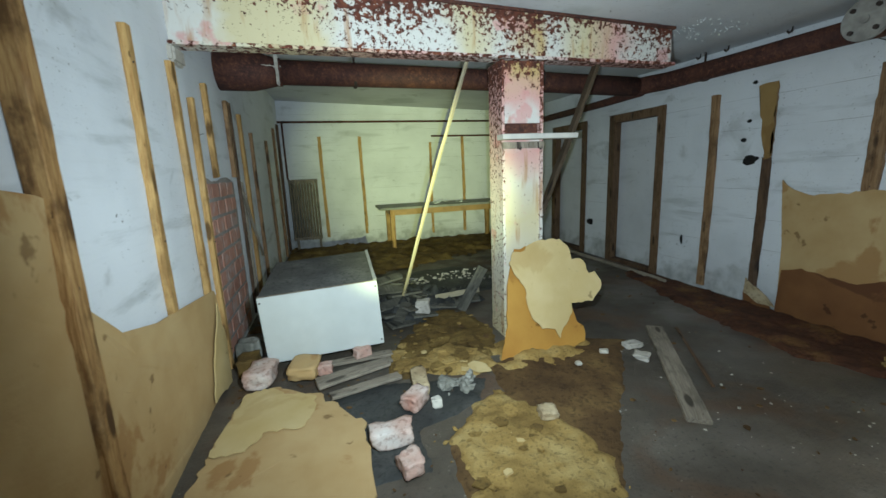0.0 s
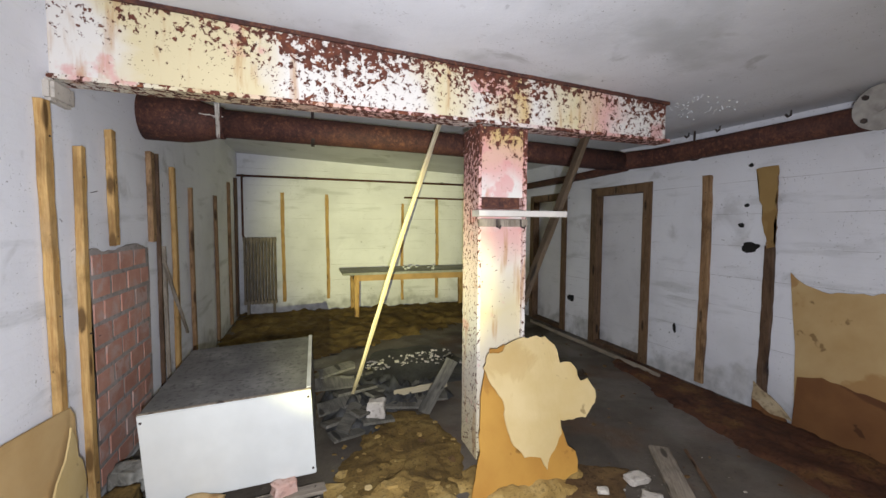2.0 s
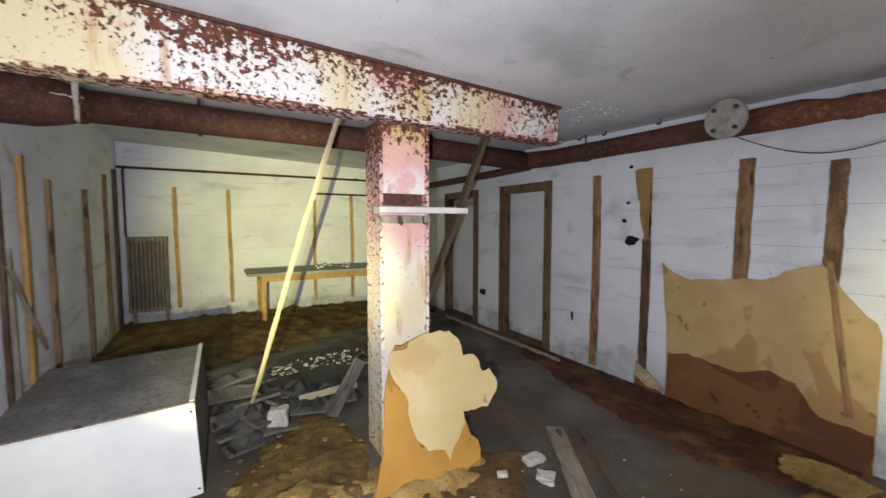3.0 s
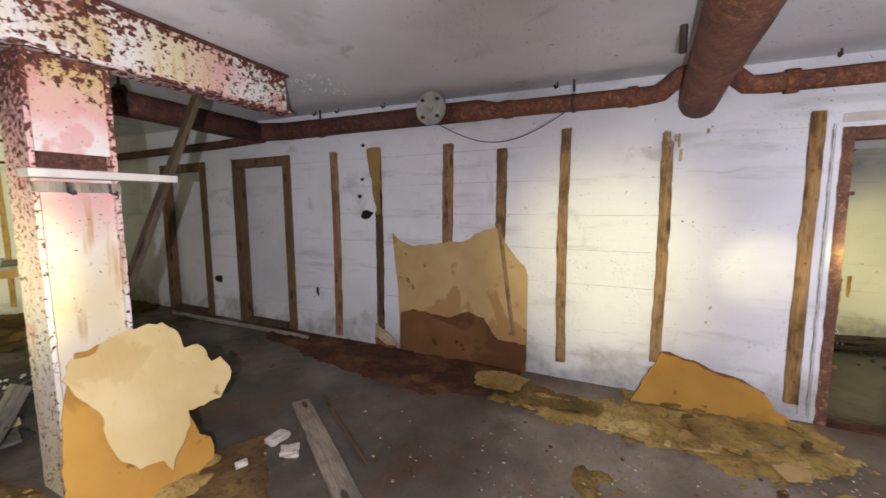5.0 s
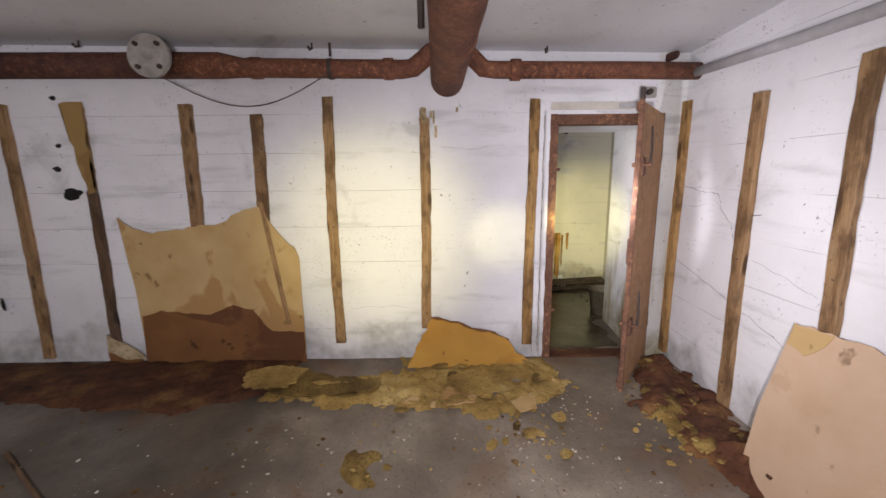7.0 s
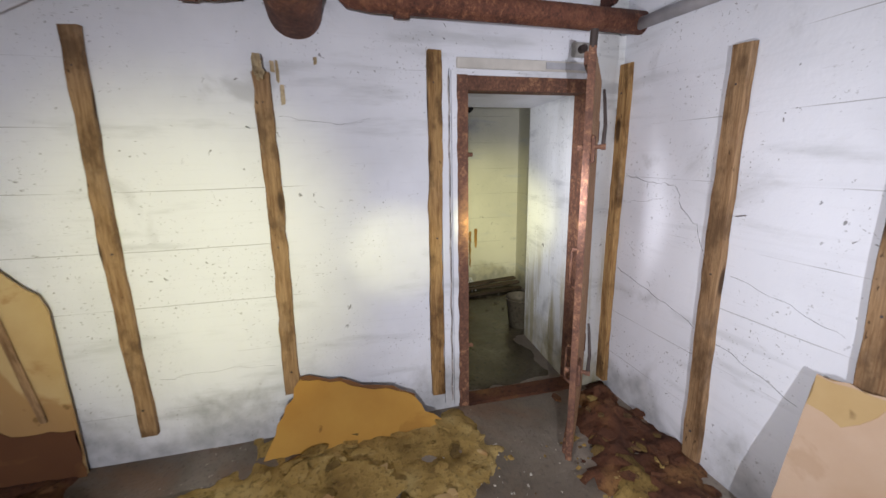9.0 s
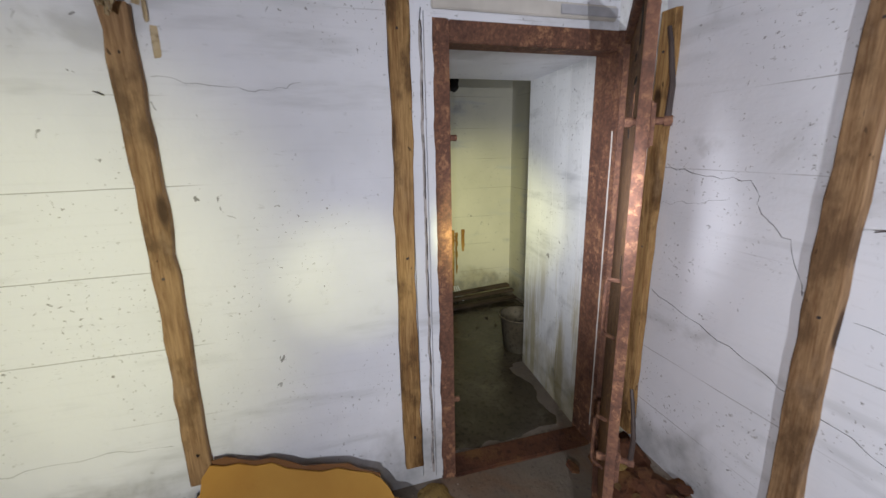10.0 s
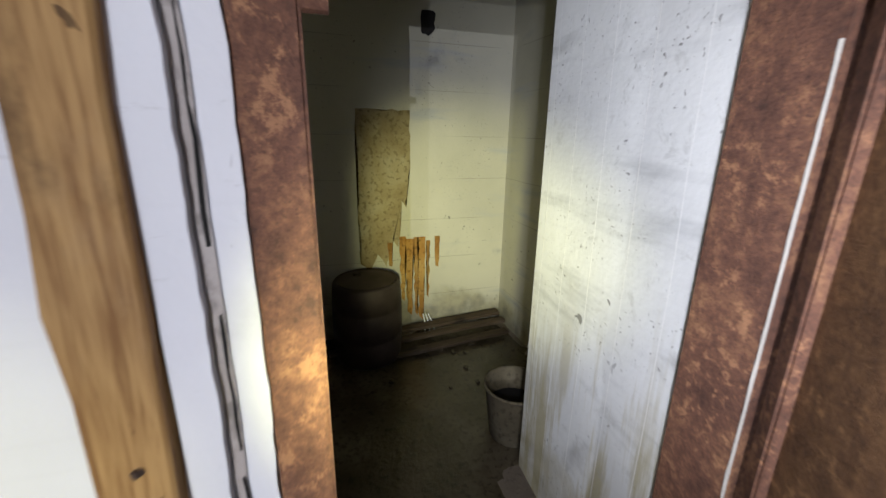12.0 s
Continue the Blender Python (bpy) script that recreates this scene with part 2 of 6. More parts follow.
def wood(name, light, dark, rough=0.75, dirt=0.5, along=(1, 1, 0.06)):
    a = Mat(name, rough, 0.0, 0.3)
    v = a.scaled(a.obj, *along, a.rnd)
    g = a.math("ADD", a.math("MULTIPLY", a.noise(55, 4, v, warp=0.4), 0.5), a.math("MULTIPLY", a.noise(190, 4, v, warp=0.3), 0.5))
    c = a.ramp(g, (0.38, dark), (0.58, light))
    kv = a.scaled(a.obj, 9, 9, 2.6, a.rnd)
    knot = a.voronoi(1.0, kv)
    c = a.mix(a.step(a.math("SUBTRACT", 0.24, knot), 0.0, 0.10), c, tuple(d * 0.35 for d in dark))
    patch = a.noise(3.2, 7, a.scaled(a.obj, 2, 2, 1, a.rnd), rough=0.65)
    c = a.mix(a.math("MULTIPLY", a.step(patch, 0.46, 0.64), dirt), c, tuple(d * 0.45 for d in dark))
    bleach = a.noise(5.0, 6, a.scaled(a.obj, 1.5, 1.5, 0.7, a.rnd), rough=0.65)
    c = a.mix(a.math("MULTIPLY", a.step(bleach, 0.54, 0.70), 0.4), c, tuple(l * 0.8 + 0.06 for l in light))
    spots = a.step(a.noise(38, 3, a.scaled(a.obj, 1, 1, 0.5, a.rnd), warp=0.5), 0.68, 0.72)
    c = a.mix(a.math("MULTIPLY", spots, 0.8), c, tuple(d * 0.25 for d in dark))
    tone = a.math("MULTIPLY_ADD", a.rnd, 0.45, 0.75)
    c = a.mix(1.0, c, a.ramp(tone, (0.0, (0, 0, 0)), (1.0, (1, 1, 1))), "MULTIPLY")
    a.colour(c)
    a.bump(a.math("ADD", g, a.math("MULTIPLY", a.noise(9, 3, v), 0.8)), 0.4, 0.004)
    return a.m


PINE = wood("yellowed_pine", (0.52, 0.34, 0.13), (0.36, 0.20, 0.065), dirt=0.6)
BATTEN = wood("aged_batten_wood", (0.34, 0.215, 0.11), (0.18, 0.098, 0.045), dirt=0.75)
OLDPINE = wood("stained_old_pine", (0.44, 0.27, 0.105), (0.22, 0.11, 0.036), dirt=0.95)
BLACKWOOD = wood("near_black_wood", (0.085, 0.06, 0.035), (0.045, 0.03, 0.018))
DARKWOOD = wood("dark_old_wood", (0.14, 0.085, 0.05), (0.07, 0.04, 0.022))
GREYWOOD = wood("weathered_grey_wood", (0.35, 0.30, 0.235), (0.20, 0.165, 0.125))
PALEWOOD = wood("pale_bare_wood", (0.56, 0.49, 0.34), (0.44, 0.37, 0.23), dirt=0.25)
TRIM = wood("brown_door_trim", (0.20, 0.125, 0.07), (0.10, 0.058, 0.03))


def sheet(name, light, mid, stain, scale=1.6, amount=0.8):
    """Hardboard or card with soft water stains."""
    a = Mat(name, 0.8, 0.0, 0.3)
    c = a.ramp(a.noise(scale * 2, 5), (0.3, mid), (0.65, light))
    s = a.noise(scale, 6, warp=0.5)
    c = a.mix(a.math("MULTIPLY", a.step(s, 0.56, 0.60), amount), c, stain)
    c = a.mix(a.math("MULTIPLY", a.step(a.noise(7, 3), 0.66, 0.72), 0.7), c, tuple(x * 0.45 for x in stain))
    a.colour(c)
    a.bump(a.math("ADD", a.math("MULTIPLY", a.noise(70, 4), 0.4), a.noise(4, 3)), 0.3, 0.008)
    return a.m


TAN = sheet("tan_hardboard", (0.50, 0.36, 0.175), (0.42, 0.28, 0.12), (0.34, 0.19, 0.07))
TAN_PALE = sheet("pale_hardboard", (0.58, 0.46, 0.235), (0.50, 0.375, 0.16), (0.40, 0.27, 0.10), amount=0.4)
BROWNWET = sheet("damp_brown_hardboard", (0.20, 0.095, 0.035), (0.14, 0.06, 0.022), (0.10, 0.04, 0.018))
ORANGE = sheet("orange_soaked_hardboard", (0.46, 0.255, 0.05), (0.38, 0.19, 0.035), (0.28, 0.13, 0.025), amount=0.5)
OCHREBOARD = sheet("ochre_hardboard", (0.34, 0.225, 0.085), (0.27, 0.17, 0.06), (0.19, 0.105, 0.035), amount=0.5)
PINKBOARD = sheet("pinkish_fibreboard", (0.52, 0.38, 0.27), (0.46, 0.32, 0.21), (0.36, 0.23, 0.13), amount=0.35)


def rubble(name, a1, a2, a3, rough=0.9, fine=35, bump=0.7):
    a = Mat(name, rough, 0.0, 0.3)
    c = a.ramp(a.noise(3.0, 7, rough=0.62), (0.32, a1), (0.52, a2), (0.70, a3))
    c = a.mix(a.math("MULTIPLY", a.step(a.noise(fine, 5), 0.5, 0.68), 0.6), c, tuple(x * 0.5 for x in a1))
    tone = a.math("MULTIPLY_ADD", a.isl, 0.4, 0.7)
    c = a.mix(1.0, c, a.ramp(tone, (0.0, (0, 0, 0)), (1.0, (1, 1, 1))), "MULTIPLY")
    a.colour(c)
    a.bump(a.math("ADD", a.noise(fine, 6), a.math("MULTIPLY", a.noise(fine * 3, 3), 0.5)), bump, 0.012)
    return a.m


MUD = rubble("rotted_brown_fibre", (0.075, 0.042, 0.018), (0.14, 0.082, 0.032), (0.25, 0.16, 0.06))
STRAW = rubble("yellow_rotted_fibre", (0.20, 0.125, 0.036), (0.38, 0.255, 0.080), (0.54, 0.41, 0.17), fine=48)
OCHRE = rubble("ochre_rotted_fibre", (0.085, 0.052, 0.017), (0.20, 0.128, 0.036), (0.36, 0.25, 0.08), fine=55)
REDDIRT = rubble("red_brown_rust_dirt", (0.05, 0.02, 0.012), (0.11, 0.045, 0.022), (0.22, 0.115, 0.04))
PLASTER = rubble("broken_plaster", (0.42, 0.38, 0.33), (0.56, 0.52, 0.46), (0.66, 0.63, 0.58), bump=0.4)
PINKBRICK = rubble("pink_plastered_brick", (0.46, 0.25, 0.19), (0.58, 0.45, 0.39), (0.68, 0.64, 0.60), bump=0.5)
CHIP = rubble("pale_chips", (0.45, 0.42, 0.36), (0.62, 0.58, 0.50), (0.72, 0.70, 0.66), bump=0.2)
GREYLUMP = rubble("grey_crystalline_lump", (0.16, 0.155, 0.13), (0.30, 0.29, 0.25), (0.46, 0.45, 0.40))
PUTTY = rubble("torn_paper_lump", (0.34, 0.25, 0.14), (0.50, 0.40, 0.25), (0.60, 0.50, 0.34), bump=0.4)


def floor_mat():
    a = Mat("damp_dirty_concrete", 0.6, 0.0, 0.45)
    c = a.ramp(a.noise(1.1, 8, rough=0.62), (0.30, (0.046, 0.037, 0.028)), (0.52, (0.100, 0.084, 0.066)), (0.70, (0.175, 0.152, 0.125)))
    c = a.mix(a.math("MULTIPLY", a.step(a.noise(1.4, 5, warp=0.5), 0.52, 0.66), 0.65), c, (0.105, 0.058, 0.030))
    c = a.mix(a.math("MULTIPLY", a.step(a.noise(45, 5), 0.55, 0.7), 0.55), c, (0.035, 0.031, 0.027))
    c = a.mix(a.math("MULTIPLY", a.math("LESS_THAN", a.voronoi(26), 0.12), a.step(a.noise(2.2, 3), 0.5, 0.6)), c, (0.26, 0.24, 0.2))
    # dusty: drier floor at low y, with lamp brightness also put into its colour
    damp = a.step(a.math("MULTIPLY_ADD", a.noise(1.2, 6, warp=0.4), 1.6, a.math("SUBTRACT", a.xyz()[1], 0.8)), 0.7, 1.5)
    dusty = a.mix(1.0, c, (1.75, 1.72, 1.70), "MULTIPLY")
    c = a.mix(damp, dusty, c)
    a.colour(c)
    a.rough(a.math("MULTIPLY_ADD", a.step(a.noise(1.3, 4), 0.42, 0.62), 0.45, 0.38))
    a.bump(a.math("ADD", a.noise(14, 6), a.math("MULTIPLY", a.noise(70, 4), 0.5)), 0.45, 0.012)
    return a.m


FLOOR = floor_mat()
DARKFELT = rubble("dark_wet_felt", (0.030, 0.030, 0.030), (0.055, 0.055, 0.052), (0.095, 0.093, 0.085), rough=0.6, bump=0.3)
BOARDGREY = wood("dark_grey_broken_board", (0.17, 0.16, 0.132), (0.08, 0.075, 0.062), dirt=0.6)
# wet tone, darkened further to carry the small room's shade
WETDARK = rubble("wet_dark_film", (0.030, 0.024, 0.014), (0.060, 0.048, 0.030), (0.105, 0.088, 0.058), rough=0.26, bump=0.2)


def brick_mat():
    a = Mat("red_clay_block", 0.9)
    c = a.ramp(a.noise(7, 6), (0.3, (0.38, 0.18, 0.13)), (0.6, (0.47, 0.25, 0.19)), (0.78, (0.52, 0.37, 0.31)))
    tone = a.math("MULTIPLY_ADD", a.rnd, 0.35, 0.78)
    c = a.mix(1.0, c, a.ramp(tone, (0.0, (0, 0, 0)), (1.0, (1, 1, 1))), "MULTIPLY")
    smear = a.step(a.noise(5.0, 7, warp=0.6, rough=0.65), 0.47, 0.62)
    c = a.mix(a.math("MULTIPLY", smear, 0.75), c, (0.44, 0.34, 0.305))
    a.colour(c)
    a.bump(a.noise(50, 5), 0.5, 0.006)
    return a.m


BRICK = brick_mat()
MORTAR = rubble("grey_mortar", (0.34, 0.30, 0.275), (0.44, 0.395, 0.37), (0.52, 0.485, 0.46), bump=0.35)


def plain(name, c, rough=0.6, metal=0.0, var=0.25, scale=6, bump=0.15):
    a = Mat(name, rough, metal)
    n = a.noise(scale, 6)
    a.colour(a.ramp(n, (0.3, tuple(x * (1 - var) for x in c)), (0.7, tuple(min(1, x * (1 + var)) for x in c))))
    a.bump(a.noise(60, 4), bump, 0.004)
    return a.m


WHITEBOARD = plain("white_enamel_panel", (0.56, 0.58, 0.56), 0.6, var=0.05, bump=0.05)
DUSTTOP = rubble("dusty_grey_panel", (0.085, 0.083, 0.078), (0.125, 0.122, 0.114), (0.20, 0.195, 0.18), bump=0.15)
BLACK = plain("black_gap", (0.012, 0.011, 0.010), 0.9)
CABLE = plain("dark_cable", (0.05, 0.045, 0.04), 0.6)
FLANGE = plain("dusty_grey_iron", (0.34, 0.325, 0.30), 0.6, 0.2, 0.3, 12)
IRON = plain("dark_iron", (0.06, 0.045, 0.04), 0.6, 0.4, 0.4)
GREYPIPE = plain("grey_painted_conduit", (0.40, 0.40, 0.42), 0.6, 0.0, 0.25)
RADIATOR = plain("brown_grey_radiator_iron", (0.20, 0.165, 0.12), 0.6, 0.1, 0.35, 9)
TABLETOP = rubble("dusty_grey_tabletop", (0.25, 0.25, 0.22), (0.33, 0.33, 0.29), (0.42, 0.42, 0.38), bump=0.15)
TABLEWOOD = plain("brown_table_wood", (0.40, 0.25, 0.10), 0.6, var=0.2)
BLUE = plain("faded_blue_paint", (0.15, 0.19, 0.27), 0.7, 0.0, 0.5, 30)
BUCKET = rubble("dirty_grey_bucket", (0.07, 0.055, 0.033), (0.14, 0.118, 0.072), (0.24, 0.21, 0.14), bump=0.15)
GLASSBIT = plain("broken_white_crockery", (0.72, 0.74, 0.74), 0.25, var=0.1)
RUSTSTAIN = rubble("orange_rust_crust", (0.20, 0.09, 0.02), (0.36, 0.19, 0.045), (0.46, 0.30, 0.10), bump=0.5)
STAIN = rubble("dark_ochre_stain", (0.22, 0.165, 0.075), (0.34, 0.285, 0.165), (0.44, 0.40, 0.28), bump=0.2)
WHITEPAINT = plain("white_painted_wood", (0.54, 0.51, 0.46), 0.6, var=0.15, bump=0.2)

LEAFWHITE = whitewashed("grimy_white_door_paint", lines=False, tint=(0.66, 0.66, 0.69), grimy=0.3)

# ---- builders ----


def mesh_of(bm, name, material, smooth=False):
    me = bpy.data.meshes.new(name)
    bm.to_mesh(me)
    bm.free()
    me.materials.append(material)
    if smooth:
        for p in me.polygons:
            p.use_smooth = True
    return me


def thing(name, label, category, m=None, group="", kind=""):
    ob = tagged(new(name), label, category, group, kind)
    ob.matrix_world = m or Matrix()
    return ob


def solid(name, bm, material, label, category, m=None, group="", kind="", smooth=False):
    ob = tagged(new(name, mesh_of(bm, name, material, smooth)), label, category, group, kind)
    ob.matrix_world = m or Matrix()
    return ob


def part(name, bm, material, parent, label="", m=None, smooth=False):
    ob = new(name, mesh_of(bm, name, material, smooth))
    ob.parent = parent
    ob.matrix_basis = m or Matrix()
    if label:
        tagged(ob, label)
    return ob


def add_box(bm, lo, hi, bevel=0.0):
    vs = [bm.verts.new((x, y, z)) for z in (lo[2], hi[2]) for y in (lo[1], hi[1]) for x in (lo[0], hi[0])]
    fs = [bm.faces.new([vs[i] for i in f]) for f in ((0, 2, 3, 1), (4, 5, 7, 6), (0, 1, 5, 4), (2, 6, 7, 3), (0, 4, 6, 2), (1, 3, 7, 5))]
    if bevel:
        bmesh.ops.bevel(bm, geom=list({e for f in fs for e in f.edges}), offset=bevel, segments=2, affect="EDGES", clamp_overlap=True)
    return bm


def box(lo, hi, bevel=0.0):
    return add_box(bmesh.new(), lo, hi, bevel)


def add_rod(bm, a, b, r, r2=None, n=16):
    a, b = Vector(a), Vector(b)
    m = Matrix.Translation((a + b) / 2) @ (b - a).to_track_quat("Z", "Y").to_matrix().to_4x4()
    bmesh.ops.create_cone(bm, cap_ends=True, segments=n, radius1=r, radius2=r if r2 is None else r2, depth=(b - a).length, matrix=m)
    return bm


def rod(a, b, r, r2=None, n=16):
    return add_rod(bmesh.new(), a, b, r, r2, n)


def tube(points, r, n=14, closed=False):
    """A round tube along a line of points, with mitred rings."""
    bm = bmesh.new()
    pts = [Vector(p) for p in points]
    rings, up = [], Vector((0.03, 0.02, 1)).normalized()
    for i, p in enumerate(pts):
        d = (pts[min(i + 1, len(pts) - 1)] - pts[max(i - 1, 0)]).normalized()
        s = d.cross(up if abs(d.dot(up)) < 0.95 else Vector((1, 0, 0))).normalized()
        u = s.cross(d)
        rr = r[i] if isinstance(r, (list, tuple)) else r
        rings.append([bm.verts.new(p + (s * math.cos(k * math.tau / n) + u * math.sin(k * math.tau / n)) * rr) for k in range(n)])
    for p, q in zip(rings, rings[1:]):
        for k in range(n):
            bm.faces.new((p[k], p[(k + 1) % n], q[(k + 1) % n], q[k]))
    bm.faces.new(rings[0][::-1])
    bm.faces.new(rings[-1])
    return bm


def plank(length, width, depth, rng, rough=0.004, segs=10):
    """A sawn batten along its own z, slightly bowed, with worn edges."""
    bm = bmesh.new()
    ph, ph2 = rng.uniform(0, 6), rng.uniform(0, 6)
    rings = []
    for i in range(segs + 1):
        z = length * i / segs
        dx = rough * math.sin(ph + 2.4 * z) + rng.uniform(-1, 1) * rough * 0.4
        dy = rough * 0.4 * math.sin(ph2 + 1.7 * z)
        w = width / 2 + rng.uniform(-1, 1) * rough * 0.5
        d, c = depth, 0.004
        rings.append([bm.verts.new((dx + x, dy + y, z + rng.uniform(-1, 1) * (0.004 if i in (0, segs) else 0)))
                      for x, y in ((-w + c, 0), (w - c, 0), (w, c), (w, d - c), (w - c, d), (-w + c, d), (-w, d - c), (-w, c))])
    for p, q in zip(rings, rings[1:]):
        for k in range(8):
            bm.faces.new((p[k], p[(k + 1) % 8], q[(k + 1) % 8], q[k]))
    bm.faces.new(rings[0][::-1])
    bm.faces.new(rings[-1])
    return bm


def ragged(outline, thick, rng, tear=0.02, step=0.045, torn=None, curl=0.0):
    """A torn sheet in its own xz plane, thickness along y; torn: indices of the outline's edges that are torn (all when None)."""
    pts = []
    for i, (a, b) in enumerate(zip(outline, outline[1:] + outline[:1])):
        a, b = Vector(a), Vector(b)
        n = max(1, int((b - a).length / step))
        side = Vector((-(b - a).y, (b - a).x)).normalized()
        rough = tear if torn is None or i in torn else 0.0015
        for k in range(n):
            off = rng.uniform(-1, 1) * rough * (1 if k else 0.3)
            pts.append(a.lerp(b, k / n) + side * off)
    bm = bmesh.new()
    f = bm.faces.new([bm.verts.new((p.x, 0, p.y)) for p in pts])
    bmesh.ops.triangulate(bm, faces=[f])
    bmesh.ops.subdivide_edges(bm, edges=[e for e in bm.edges if e.calc_length() > 0.12], cuts=2, use_grid_fill=True)
    seed = rng.uniform(0, 50)
    for v in bm.verts:
        v.co.y += curl * noise.noise((v.co.x * 2.2 + seed, 0, v.co.z * 2.2))
    geom = bmesh.ops.extrude_face_region(bm, geom=bm.faces[:])
    for v in geom["geom"]:
        if isinstance(v, bmesh.types.BMVert):
            v.co.y += thick
    bmesh.ops.recalc_face_normals(bm, faces=bm.faces[:])
    return bm


def add_lump(bm, at, size, rng, jag=0.25, sub=2, cut=0.66):
    """An uneven broken lump that rests on z = at.z."""
    s = rng.uniform(0, 90)
    made = bmesh.ops.create_icosphere(bm, subdivisions=sub, radius=1.0)["verts"]
    turn = Matrix.Rotation(rng.uniform(0, 6.28), 3, "Z")
    low = 9
    for v in made:
        k = 1 + jag * noise.noise(v.co * 1.3 + Vector((s, s, s))) + jag * 0.6 * noise.noise(v.co * 3.1 + Vector((s, 0, s)))
        c = Vector([max(-cut, min(cut, x * 1.1)) for x in v.co]) * k
        v.co = turn @ Vector((c.x * size[0] * 1.25, c.y * size[1] * 1.25, c.z * size[2] * 1.25))
        low = min(low, v.co.z)
    for v in made:
        v.co += Vector((at[0], at[1], at[2] - low))
    return bm


def lump(at, size, rng, jag=0.25, sub=2, cut=0.66):
    return add_lump(bmesh.new(), at, size, rng, jag, sub, cut)


def inside(poly, x, y):
    """Signed distance to a polygon, positive inside."""
    best, odd = 1e9, False
    for (ax, ay), (bx, by) in zip(poly, poly[1:] + poly[:1]):
        dx, dy = bx - ax, by - ay
        t = max(0, min(1, ((x - ax) * dx + (y - ay) * dy) / (dx * dx + dy * dy + 1e-9)))
        best = min(best, math.hypot(x - ax - t * dx, y - ay - t * dy))
        if (ay > y) != (by > y) and x < (bx - ax) * (y - ay) / (by - ay) + ax:
            odd = not odd
    return best if odd else -best


def bed(poly, height, cell=0.035, edge=0.10, lumpy=0.6, seed=0.0, fray=0.10):
    """A low uneven bed of rotted stuff with a frayed rim, lying on the floor."""
    xs, ys = [p[0] for p in poly], [p[1] for p in poly]
    nx, ny = int((max(xs) - min(xs) + 0.3) / cell), int((max(ys) - min(ys) + 0.3) / cell)
    verts, index, faces = [], {}, []
    for i in range(nx + 1):
        for j in range(ny + 1):
            x, y = min(xs) - 0.15 + i * cell, min(ys) - 0.15 + j * cell
            d = inside(poly, x, y) + fray * noise.noise((x * 4 + seed, y * 4, seed)) + fray * 0.6 * noise.noise((x * 13, y * 13 + seed, 1))
            if d > -cell:
                k = max(0, min(1, d / edge))
                n1 = noise.noise((x * 5, y * 5 + seed, 3)) + 0.7 * noise.noise((x * 15 + seed, y * 15, 5))
                z = -0.012 + k ** 0.5 * (height * (0.55 + lumpy * n1) + 0.012)
                index[i, j] = len(verts)
                verts.append((x, y, max(z, -0.012) if k else -0.012))
    for (i, j) in index:
        q = [(i, j), (i + 1, j), (i + 1, j + 1), (i, j + 1)]
        if all(c in index for c in q):
            faces.append([index[c] for c in q])
    return verts, faces


def bed_thing(name, label, category, material, *args, **kw):
    me = bpy.data.meshes.new(name)
    v, f = bed(*args, **kw)
    me.from_pydata(v, [], f)
    for p in me.polygons:
        p.use_smooth = True
    me.materials.append(material)
    return tagged(new(name, me), label, category, kind="stuff")


R = random.Random(7)

# ---- the structure ----
WEST, EAST, SOUTH, NORTH = -0.80, 4.10, -1.762, 8.40


def ceil_z(x, y):
    return 2.65 - 0.045 * x + 0.02 * y


bm = bmesh.new()
NX, NY = 90, 130
grid = [[bm.verts.new((x, y, 0.006 * noise.noise((x * 1.5, y * 1.5, 0)) + 0.003 * noise.noise((x * 7, y * 7, 2))))
         for y in [SOUTH - 0.6 + j * (NORTH - SOUTH + 0.8) / NY for j in range(NY + 1)]]
        for x in [WEST - 0.1 + i * (6.7 - WEST) / NX for i in range(NX + 1)]]
for i in range(NX):
    for j in range(NY):
        bm.faces.new((grid[i][j], grid[i + 1][j], grid[i + 1][j + 1], grid[i][j + 1]))
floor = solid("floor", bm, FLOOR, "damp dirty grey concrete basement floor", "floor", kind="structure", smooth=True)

bm = bmesh.new()
cs = [bm.verts.new((x, y, ceil_z(x, y) + dz)) for dz in (0, 0.25) for x, y in ((WEST - 0.3, SOUTH - 0.3), (EAST + 0.01, SOUTH - 0.3), (EAST + 0.01, NORTH + 0.3), (WEST - 0.3, NORTH + 0.3))]
for f in ((3, 2, 1, 0), (4, 5, 6, 7), (0, 1, 5, 4), (1, 2, 6, 5), (2, 3, 7, 6), (3, 0, 4, 7)):
    bm.faces.new([cs[i] for i in f])
ceiling = solid("ceiling", bm, CEIL, "stained whitewashed basement ceiling", "ceiling", kind="structure")

TOP = 3.0
wall_west = solid("wall_west", box((WEST - 0.3, SOUTH - 0.3, -0.05), (WEST, NORTH + 0.3, TOP)), WALL_PLAIN, "dirty whitewashed wall with battens", "wall", kind="structure")
wall_north = solid("wall_north", box((WEST, NORTH, -0.05), (EAST + 0.35, NORTH + 0.3, TOP)), WALL, "whitewashed concrete end wall with battens", "wall", kind="structure")
wall_south = solid("wall_south", box((WEST, SOUTH - 0.3, -0.05), (EAST + 0.004, SOUTH, TOP)), WALL, "white board-marked concrete wall with cracks", "wall", kind="structure")

